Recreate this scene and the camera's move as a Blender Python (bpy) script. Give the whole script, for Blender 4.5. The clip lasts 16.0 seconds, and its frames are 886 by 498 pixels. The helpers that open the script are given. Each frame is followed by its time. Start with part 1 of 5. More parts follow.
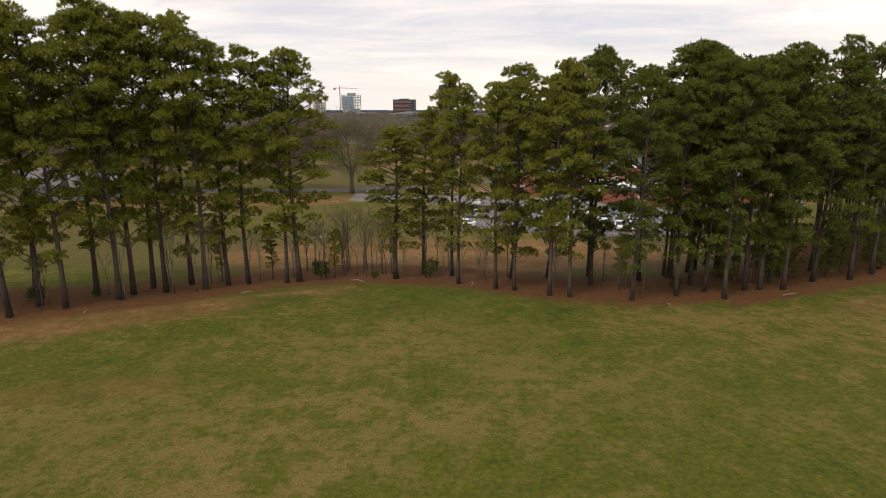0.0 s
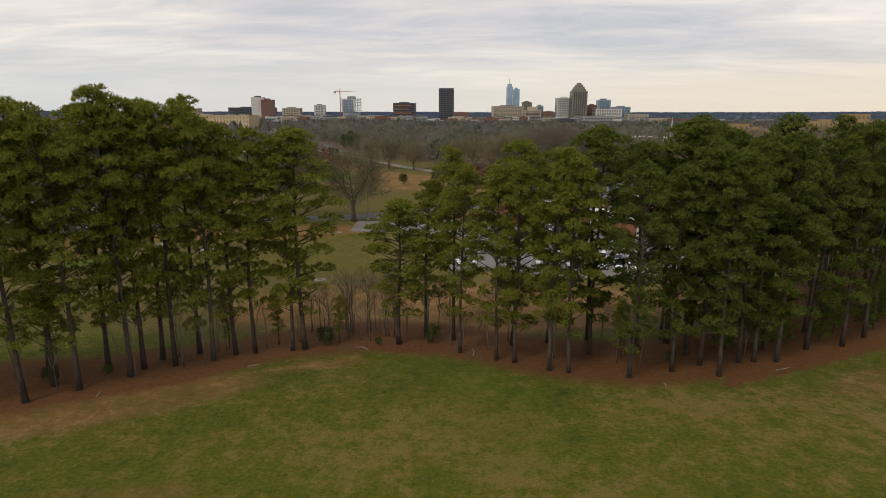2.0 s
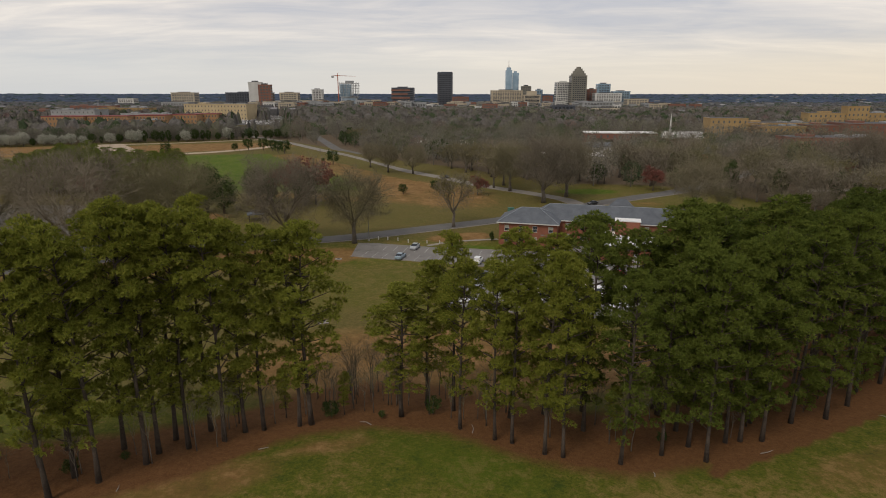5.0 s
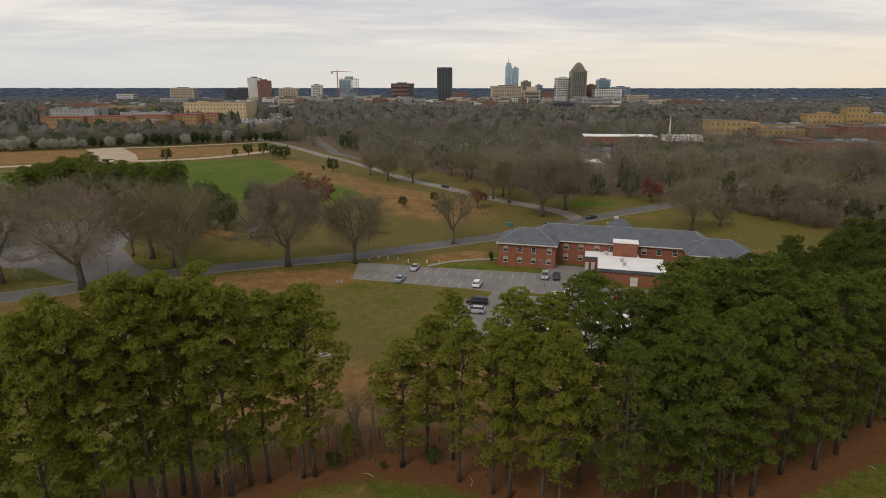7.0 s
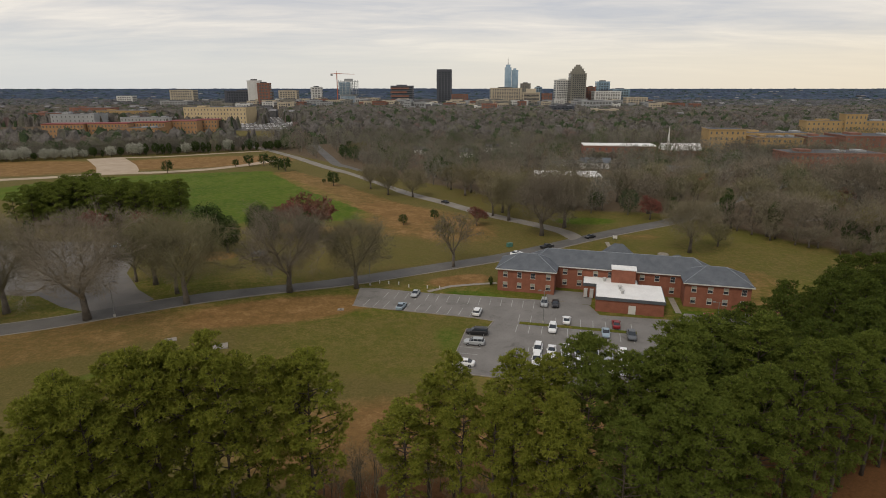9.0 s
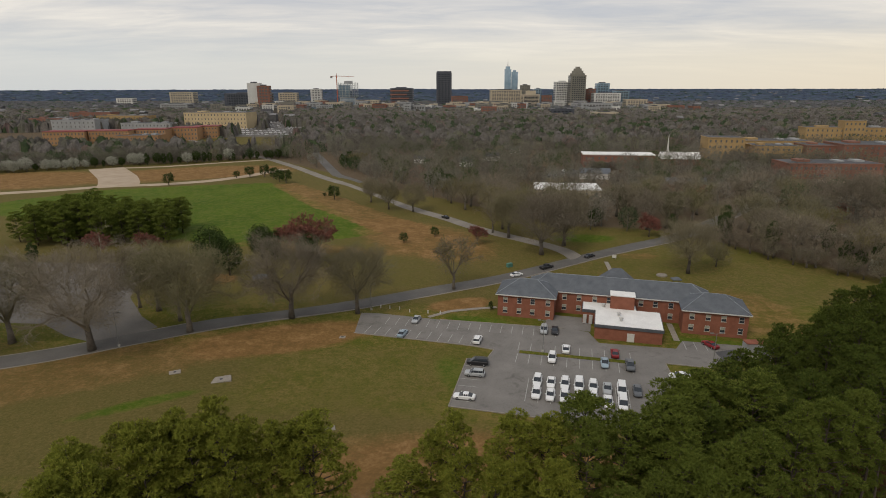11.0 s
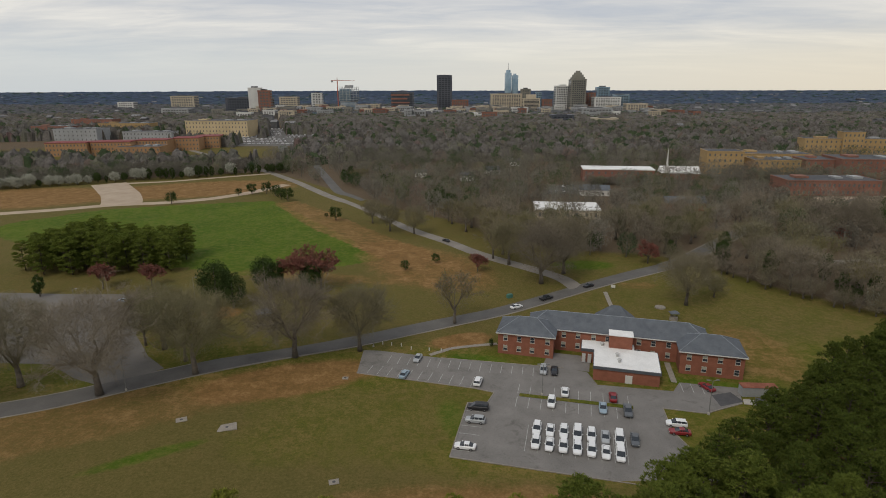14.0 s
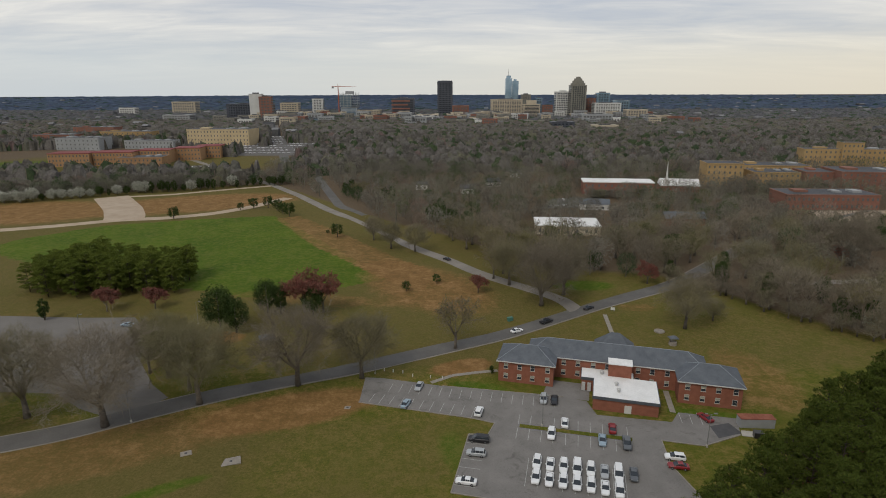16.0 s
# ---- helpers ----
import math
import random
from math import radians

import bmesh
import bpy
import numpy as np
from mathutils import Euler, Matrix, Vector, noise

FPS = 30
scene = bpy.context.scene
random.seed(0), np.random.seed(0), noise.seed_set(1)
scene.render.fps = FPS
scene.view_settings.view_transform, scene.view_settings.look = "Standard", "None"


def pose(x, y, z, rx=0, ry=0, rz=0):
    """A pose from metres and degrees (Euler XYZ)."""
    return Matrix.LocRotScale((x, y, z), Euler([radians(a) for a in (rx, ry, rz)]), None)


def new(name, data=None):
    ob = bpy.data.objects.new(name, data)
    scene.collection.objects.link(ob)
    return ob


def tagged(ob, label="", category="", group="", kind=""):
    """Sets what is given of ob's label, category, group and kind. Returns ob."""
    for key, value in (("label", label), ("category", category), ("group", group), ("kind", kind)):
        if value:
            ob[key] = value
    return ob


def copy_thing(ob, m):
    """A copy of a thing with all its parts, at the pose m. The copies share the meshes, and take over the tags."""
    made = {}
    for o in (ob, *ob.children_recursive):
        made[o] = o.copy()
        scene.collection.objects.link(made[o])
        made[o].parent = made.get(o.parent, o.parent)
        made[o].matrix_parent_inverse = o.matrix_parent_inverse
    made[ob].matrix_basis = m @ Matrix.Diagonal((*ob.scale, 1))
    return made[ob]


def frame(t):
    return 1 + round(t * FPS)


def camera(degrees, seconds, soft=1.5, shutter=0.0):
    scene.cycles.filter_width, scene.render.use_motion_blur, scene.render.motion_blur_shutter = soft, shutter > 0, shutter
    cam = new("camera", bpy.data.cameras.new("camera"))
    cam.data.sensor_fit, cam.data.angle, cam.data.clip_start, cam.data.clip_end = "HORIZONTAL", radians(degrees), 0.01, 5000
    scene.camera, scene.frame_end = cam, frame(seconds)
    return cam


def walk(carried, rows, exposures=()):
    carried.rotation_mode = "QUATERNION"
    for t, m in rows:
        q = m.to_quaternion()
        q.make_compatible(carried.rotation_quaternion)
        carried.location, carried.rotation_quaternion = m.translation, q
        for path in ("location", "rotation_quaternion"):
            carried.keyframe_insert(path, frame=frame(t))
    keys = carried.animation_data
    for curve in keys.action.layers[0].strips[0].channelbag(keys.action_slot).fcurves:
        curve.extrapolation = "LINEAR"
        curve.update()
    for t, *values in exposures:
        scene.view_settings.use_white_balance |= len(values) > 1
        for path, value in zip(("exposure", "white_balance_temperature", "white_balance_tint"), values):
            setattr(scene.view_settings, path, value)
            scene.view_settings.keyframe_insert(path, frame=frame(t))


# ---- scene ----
cam = camera(74.6, 16.0, soft=0.95)
METRES, EYE, TILT, LEAN, TURN = 62.0, 16.6, -13.1, 0.0, 0.0
ROWS = [
    (0.0, 0.0, 0.0, 0.0, -0.0, 0.0, 0.0),
    (0.5, -0.0015, -0.0061, 0.0311, -0.01, -0.03, -0.01),
    (1.0, -0.0034, -0.0121, 0.0613, -0.04, -0.02, -0.04),
    (1.5, -0.004, -0.0185, 0.0927, -0.03, -0.05, -0.05),
    (2.0, -0.0039, -0.0251, 0.1217, -0.01, 0.06, -0.03),
    (2.5, -0.0049, -0.0316, 0.1506, -0.03, 0.11, -0.01),
    (3.0, -0.0056, -0.0379, 0.1805, -0.04, -0.15, -0.0),
    (3.5, -0.0068, -0.0439, 0.2113, -0.08, -0.57, -0.01),
    (4.0, -0.0072, -0.0497, 0.2421, -0.09, -0.98, 0.02),
    (6.5, -0.0064, -0.078, 0.3971, -0.16, -2.38, 0.06),
    (7.0, -0.0071, -0.0844, 0.4273, -0.16, -2.39, 0.06),
    (7.5, -0.0073, -0.0902, 0.4578, -0.17, -2.42, 0.06),
    (8.0, -0.0078, -0.0954, 0.4877, -0.18, -2.42, 0.06),
    (8.5, -0.0087, -0.1004, 0.5182, -0.2, -2.42, 0.07),
    (9.0, -0.0096, -0.1054, 0.5489, -0.2, -2.44, 0.09),
    (11.5, -0.0121, -0.1306, 0.7031, -0.2, -2.5, 0.2),
    (12.0, -0.0125, -0.1358, 0.7345, -0.19, -2.51, 0.21),
    (12.5, -0.0129, -0.1413, 0.7658, -0.19, -2.51, 0.22),
    (13.0, -0.0129, -0.1461, 0.797, -0.18, -2.5, 0.22),
    (13.5, -0.0125, -0.1523, 0.8279, -0.17, -2.5, 0.22),
    (14.0, -0.0139, -0.1587, 0.8581, -0.16, -2.5, 0.21),
    (14.5, -0.0144, -0.1655, 0.8893, -0.14, -2.5, 0.21),
    (15.0, -0.015, -0.172, 0.9201, -0.13, -2.49, 0.22),
    (15.5, -0.016, -0.178, 0.9511, -0.12, -2.48, 0.22),
    (16.0, -0.0161, -0.1841, 0.9824, -0.11, -2.21, 0.23),
]
walk(cam, [(t, pose(0, 0, EYE, TILT, LEAN, TURN) @ pose(METRES * x, METRES * y, METRES * z, 90 + pitch, roll, yaw)) for t, x, y, z, yaw, pitch, roll in ROWS],
     exposures=[(0.0, 0.60, 7050, 16), (1.0, 0.40, 6950, 15), (2.0, 0.22, 6850, 14), (3.5, 0.12, 6850, 14), (7.0, 0.22, 6900, 13), (12.5, 0.13, 6750, 11), (16.0, 0.11, 6480, 10)])

# ---- world and light ----
world = bpy.data.worlds.new("sky")
scene.world = world
world.use_nodes = True


def node(tree, kind, **values):
    n = tree.nodes.new(kind)
    for key, value in values.items():
        if key in n.inputs:
            n.inputs[key].default_value = value
    return n


def link(tree, a, b):
    tree.links.new(a, b)


def math_node(tree, op, a, b=None):
    n = tree.nodes.new("ShaderNodeMath")
    n.operation = op
    for i, v in enumerate((a, b)):
        if v is None:
            continue
        if isinstance(v, (int, float)):
            n.inputs[i].default_value = v
        else:
            tree.links.new(v, n.inputs[i])
    return n.outputs[0]


def ramp(tree, fac, stops):
    n = tree.nodes.new("ShaderNodeValToRGB")
    e = n.color_ramp.elements
    while len(e) < len(stops):
        e.new(0.5)
    for el, (p, c) in zip(e, stops):
        el.position, el.color = p, (*c, 1) if len(c) == 3 else c
    tree.links.new(fac, n.inputs[0])
    return n.outputs[0]


def mix(tree, fac, a, b, mode="MIX"):
    n = tree.nodes.new("ShaderNodeMix")
    n.data_type, n.blend_type = "RGBA", mode
    for i, v in ((0, fac), (6, a), (7, b)):
        if isinstance(v, (int, float)):
            n.inputs[i].default_value = v
        elif isinstance(v, tuple):
            n.inputs[i].default_value = (*v, 1)
        else:
            tree.links.new(v, n.inputs[i])
    return n.outputs[2]


SUN_UP, SUN_TURN = 50.0, 215.0
wt = world.node_tree
sky = wt.nodes.new("ShaderNodeTexSky")
sky.sky_type, sky.sun_disc = "NISHITA", False
sky.sun_elevation, sky.sun_rotation = radians(SUN_UP), radians(SUN_TURN)
way = wt.nodes.new("ShaderNodeTexCoord").outputs["Generated"]
sep = wt.nodes.new("ShaderNodeSeparateXYZ")
link(wt, way, sep.inputs[0])
up = math_node(wt, "MAXIMUM", sep.outputs[2], 0.0)
low = math_node(wt, "ADD", up, 0.09)
com = wt.nodes.new("ShaderNodeCombineXYZ")
link(wt, math_node(wt, "DIVIDE", sep.outputs[0], low), com.inputs[0])
link(wt, math_node(wt, "DIVIDE", sep.outputs[1], low), com.inputs[1])
warp = node(wt, "ShaderNodeMapping")
warp.inputs["Scale"].default_value = (0.30, 0.62, 1.0)
warp.inputs["Rotation"].default_value = (0, 0, radians(14))
warp.inputs["Location"].default_value = (3.1, 1.7, 0.4)
link(wt, com.outputs[0], warp.inputs[0])
broad = node(wt, "ShaderNodeTexNoise", Scale=0.9, Detail=7.0, Roughness=0.55, Distortion=0.5)
fine = node(wt, "ShaderNodeTexNoise", Scale=3.2, Detail=8.0, Roughness=0.6, Distortion=0.8)
link(wt, warp.outputs[0], broad.inputs["Vector"])
link(wt, warp.outputs[0], fine.inputs["Vector"])
cover = math_node(wt, "ADD", math_node(wt, "MULTIPLY", broad.outputs[0], 0.7), math_node(wt, "MULTIPLY", fine.outputs[0], 0.3))
clouds = ramp(wt, cover, [(0.38, (0.42, 0.46, 0.54)), (0.46, (0.54, 0.555, 0.585)), (0.53, (0.66, 0.65, 0.64)), (0.62, (0.86, 0.82, 0.75))])
# thin, pale and slightly warm veil towards the horizon
veil = ramp(wt, up, [(0.0, (1, 1, 1)), (0.042, (0.82, 0.82, 0.82)), (0.085, (0.25, 0.25, 0.25)), (0.13, (0.03, 0.03, 0.03))])
side = ramp(wt, math_node(wt, "MULTIPLY", math_node(wt, "ADD", sep.outputs[0], 1.0), 0.5), [(0.25, (0.58, 0.62, 0.64)), (0.5, (0.66, 0.66, 0.62)), (0.8, (0.74, 0.68, 0.56))])
clouds = mix(wt, veil, clouds, side)
bg = wt.nodes["Background"]
clear = wt.nodes.new("ShaderNodeVectorMath")
clear.operation = "SCALE"
clear.inputs[3].default_value = 0.09
link(wt, sky.outputs[0], clear.inputs[0])
link(wt, mix(wt, 0.88, clear.outputs[0], clouds), bg.inputs[0])
bg.inputs[1].default_value = 1.0

sun = new("sun", bpy.data.lights.new("sun", "SUN"))
sun.data.energy, sun.data.angle, sun.data.color = 1.2, radians(18), (1.0, 0.93, 0.82)
sun.matrix_basis = pose(0, 0, 200, 90 - SUN_UP, 0, 180 - SUN_TURN)

# ---- materials ----


def material(name, rough=0.8, metal=0.0, spec=0.3):
    m = bpy.data.materials.new(name)
    m.use_nodes = True
    b = m.node_tree.nodes["Principled BSDF"]
    b.inputs["Roughness"].default_value, b.inputs["Metallic"].default_value = rough, metal
    b.inputs["Specular IOR Level"].default_value = spec
    return m, m.node_tree, b


def where(tree):
    return tree.nodes.new("ShaderNodeNewGeometry").outputs["Position"]


def noise_at(tree, scale, detail=5.0, rough=0.6, vector=None, distortion=0.0):
    n = node(tree, "ShaderNodeTexNoise", Scale=scale, Detail=detail, Roughness=rough, Distortion=distortion)
    link(tree, vector or where(tree), n.inputs["Vector"])
    return n.outputs[0]


def bump(tree, bsdf, height, distance, strength=1.0):
    n = node(tree, "ShaderNodeBump", Distance=distance, Strength=strength)
    link(tree, height, n.inputs["Height"])
    link(tree, n.outputs[0], bsdf.inputs["Normal"])


def mottled(name, dark, light, scale, rough=0.8, metal=0.0, spec=0.3, fine=12.0, bump_at=0.0, per="", spread=0.3):
    """A surface of two tones at two scales; per: 'object' or 'island' shifts its value from piece to piece."""
    m, t, b = material(name, rough, metal, spec)
    f = math_node(t, "ADD", math_node(t, "MULTIPLY", noise_at(t, scale), 0.6), math_node(t, "MULTIPLY", noise_at(t, scale * fine), 0.4))
    c = ramp(t, f, [(0.33, dark), (0.67, light)])
    if per:
        r = t.nodes.new("ShaderNodeObjectInfo").outputs["Random"] if per == "object" else t.nodes.new("ShaderNodeNewGeometry").outputs["Random Per Island"]
        h = node(t, "ShaderNodeHueSaturation")
        link(t, math_node(t, "ADD", math_node(t, "MULTIPLY", r, spread * 2), 1 - spread), h.inputs["Value"])
        link(t, c, h.inputs["Color"])
        c = h.outputs[0]
    link(t, c, b.inputs["Base Color"])
    if bump_at:
        bump(t, b, noise_at(t, scale * fine), bump_at)
    return m


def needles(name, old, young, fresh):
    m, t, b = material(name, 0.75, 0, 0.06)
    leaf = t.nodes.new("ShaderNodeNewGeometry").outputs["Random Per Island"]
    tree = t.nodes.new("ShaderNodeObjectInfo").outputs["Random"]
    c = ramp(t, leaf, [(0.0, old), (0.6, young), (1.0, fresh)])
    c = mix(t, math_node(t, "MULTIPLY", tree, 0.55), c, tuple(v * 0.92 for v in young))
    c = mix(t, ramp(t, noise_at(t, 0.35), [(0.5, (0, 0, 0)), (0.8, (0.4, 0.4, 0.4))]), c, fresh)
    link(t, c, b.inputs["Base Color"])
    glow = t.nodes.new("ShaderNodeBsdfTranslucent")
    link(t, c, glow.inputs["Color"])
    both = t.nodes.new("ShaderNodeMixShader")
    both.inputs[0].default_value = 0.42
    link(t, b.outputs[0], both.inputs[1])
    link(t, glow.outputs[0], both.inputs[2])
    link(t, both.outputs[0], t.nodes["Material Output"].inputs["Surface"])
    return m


def ground_material():
    m, t, b = material("grassland", 0.95, 0, 0.1)
    big, mid, small, grain = noise_at(t, 0.035, 4), noise_at(t, 0.16, 6, 0.65, None, 0.6), noise_at(t, 0.9, 6, 0.7), noise_at(t, 7.0, 4, 0.75)
    blade = noise_at(t, 3.0, 6, 0.8)

    def weight(name):
        a = t.nodes.new("ShaderNodeAttribute")
        a.attribute_name = name
        rag = math_node(t, "ADD", a.outputs["Fac"], math_node(t, "MULTIPLY", math_node(t, "SUBTRACT", math_node(t, "ADD", math_node(t, "MULTIPLY", mid, 0.5), math_node(t, "MULTIPLY", small, 0.5)), 0.5), 1.1))
        return ramp(t, rag, [(0.24, (0, 0, 0)), (0.78, (1, 1, 1))])

    speck = noise_at(t, 1.6, 8, 0.8)
    tuft = noise_at(t, 0.55, 8, 0.72)
    green = ramp(t, blade, [(0.3, (0.040, 0.054, 0.006)), (0.7, (0.136, 0.138, 0.020))])
    dry = ramp(t, grain, [(0.3, (0.112, 0.083, 0.022)), (0.7, (0.270, 0.194, 0.066))])
    level = math_node(t, "ADD", math_node(t, "MULTIPLY", mid, 0.24), math_node(t, "ADD", math_node(t, "MULTIPLY", tuft, 0.38), math_node(t, "MULTIPLY", speck, 0.38)))
    spread = t.nodes.new("ShaderNodeAttribute")
    spread.attribute_name = "dry"
    level = math_node(t, "ADD", level, math_node(t, "MULTIPLY", math_node(t, "SUBTRACT", spread.outputs["Fac"], 0.4), 0.045))
    patch = ramp(t, level, [(0.487, (0, 0, 0)), (0.555, (1, 1, 1))])
    c = mix(t, math_node(t, "MULTIPLY", patch, 0.84), green, dry)
    c = mix(t, ramp(t, big, [(0.46, (0, 0, 0)), (0.64, (0.55, 0.55, 0.55))]), c, green)
    deep = ramp(t, level, [(0.38, (0.85, 0.85, 0.85)), (0.455, (0, 0, 0))])
    c = mix(t, deep, c, (0.034, 0.058, 0.010))
    olive = ramp(t, speck, [(0.35, (0.078, 0.064, 0.020)), (0.65, (0.148, 0.116, 0.042))])
    c = mix(t, math_node(t, "MULTIPLY", weight("tired"), 0.8), c, olive)
    lush = ramp(t, math_node(t, "ADD", math_node(t, "MULTIPLY", tuft, 0.5), math_node(t, "MULTIPLY", big, 0.5)), [(0.35, (0.040, 0.082, 0.005)), (0.65, (0.088, 0.128, 0.011))])
    lush = mix(t, math_node(t, "MULTIPLY", patch, 0.38), lush, (0.150, 0.135, 0.040))
    c = mix(t, weight("lush"), c, lush)
    brown = ramp(t, math_node(t, "ADD", math_node(t, "MULTIPLY", speck, 0.3), math_node(t, "ADD", math_node(t, "MULTIPLY", tuft, 0.35), math_node(t, "MULTIPLY", mid, 0.35))), [(0.36, (0.120, 0.070, 0.026)), (0.5, (0.200, 0.112, 0.042)), (0.64, (0.345, 0.205, 0.098))])
    c = mix(t, math_node(t, "MULTIPLY", weight("dirt"), 0.9), c, brown)
    litter = ramp(t, speck, [(0.35, (0.075, 0.056, 0.036)), (0.65, (0.150, 0.112, 0.072))])
    c = mix(t, weight("litter"), c, litter)
    straw = ramp(t, math_node(t, "ADD", math_node(t, "MULTIPLY", grain, 0.5), math_node(t, "MULTIPLY", speck, 0.5)), [(0.35, (0.072, 0.034, 0.013)), (0.65, (0.180, 0.088, 0.036))])
    c = mix(t, weight("straw"), c, straw)
    link(t, c, b.inputs["Base Color"])
    bump(t, b, math_node(t, "ADD", math_node(t, "MULTIPLY", grain, 0.4), blade), 0.12, 0.8)
    return m


GRASS = ground_material()
# one needle tone per tree group, from pale yellow-green to dark green
NEEDLES = needles("yellow_green_needles", (0.118, 0.138, 0.022), (0.204, 0.222, 0.035), (0.288, 0.286, 0.054))
DEEP_NEEDLES = needles("deep_green_needles", (0.070, 0.100, 0.019), (0.128, 0.160, 0.030), (0.180, 0.198, 0.042))
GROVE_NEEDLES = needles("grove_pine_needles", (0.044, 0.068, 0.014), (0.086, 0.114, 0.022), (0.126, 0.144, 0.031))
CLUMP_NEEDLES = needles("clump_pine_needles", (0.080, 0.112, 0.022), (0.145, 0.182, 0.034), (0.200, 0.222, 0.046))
PINE_BARK = mottled("pine_bark", (0.036, 0.028, 0.022), (0.098, 0.077, 0.062), 1.2, 0.95, fine=8, bump_at=0.05, per="object", spread=0.2)
BARE_BARK = mottled("bare_bark", (0.085, 0.073, 0.060), (0.170, 0.148, 0.124), 1.0, 0.95, per="object", spread=0.25)
ASPHALT = mottled("asphalt", (0.148, 0.140, 0.129), (0.222, 0.210, 0.194), 0.18, 0.92, fine=25, bump_at=0.01)
at, ab = ASPHALT.node_tree, ASPHALT.node_tree.nodes["Principled BSDF"]
clean = ab.inputs["Base Color"].links[0].from_socket
stain = ramp(at, noise_at(at, 0.22, 7, 0.7, None, 0.8), [(0.56, (0, 0, 0)), (0.68, (0.55, 0.55, 0.55))])
crack = ramp(at, noise_at(at, 0.5, 3, 0.5, None, 2.5), [(0.485, (0, 0, 0)), (0.5, (0.4, 0.4, 0.4)), (0.515, (0, 0, 0))])
link(at, mix(at, crack, mix(at, stain, clean, (0.085, 0.078, 0.070)), (0.07, 0.066, 0.062)), ab.inputs["Base Color"])
ROAD_ASPHALT = mottled("road_asphalt", (0.084, 0.080, 0.074), (0.140, 0.133, 0.124), 0.15, 0.9, fine=30, bump_at=0.01)
DULL_ASPHALT = mottled("dull_asphalt", (0.118, 0.110, 0.100), (0.180, 0.168, 0.152), 0.1, 0.92, fine=30, bump_at=0.01)
PALE_ROAD = mottled("worn_road", (0.160, 0.145, 0.125), (0.250, 0.228, 0.200), 0.12, 0.95, fine=20)
DIRT_ROAD = mottled("packed_dirt", (0.300, 0.230, 0.160), (0.440, 0.360, 0.270), 0.1, 0.95, fine=20)
PAINT_WHITE = mottled("road_paint", (0.26, 0.26, 0.25), (0.46, 0.46, 0.44), 1.5, 0.8)
CONCRETE = mottled("concrete", (0.300, 0.280, 0.240), (0.440, 0.420, 0.370), 0.8, 0.9, fine=10)
BRICK = mottled("red_brick", (0.180, 0.068, 0.042), (0.280, 0.112, 0.072), 0.6, 0.9, fine=9)
SLATE = mottled("grey_shingle", (0.075, 0.085, 0.098), (0.125, 0.138, 0.155), 0.4, 0.85, fine=14, bump_at=0.02)
WHITE_ROOF = mottled("white_membrane", (0.62, 0.62, 0.60), (0.80, 0.80, 0.78), 0.3, 0.7, fine=8)
WHITE = mottled("white_trim", (0.46, 0.45, 0.42), (0.60, 0.59, 0.56), 0.6, 0.6)
GLASS, gt, gb = material("window_glass", 0.12, 0.0, 0.35)
gb.inputs["Base Color"].default_value = (0.035, 0.042, 0.050, 1)
BLUE_GLASS, gt, gb = material("blue_curtain_wall", 0.12, 0.55, 0.7)
link(gt, ramp(gt, noise_at(gt, 0.05), [(0.35, (0.20, 0.30, 0.40)), (0.65, (0.34, 0.45, 0.55))]), gb.inputs["Base Color"])

# ---- shape helpers ----


def mesh_object(name, verts, faces, mat, parent=None, label="", smooth=False):
    me = bpy.data.meshes.new(name)
    me.from_pydata(verts, [], faces)
    me.update()
    if smooth:
        me.polygons.foreach_set("use_smooth", [True] * len(me.polygons))
    if mat is not None:
        me.materials.append(mat)
    ob = new(name, me)
    if parent is not None:
        ob.parent = parent
    if label:
        ob["label"] = label
    return ob


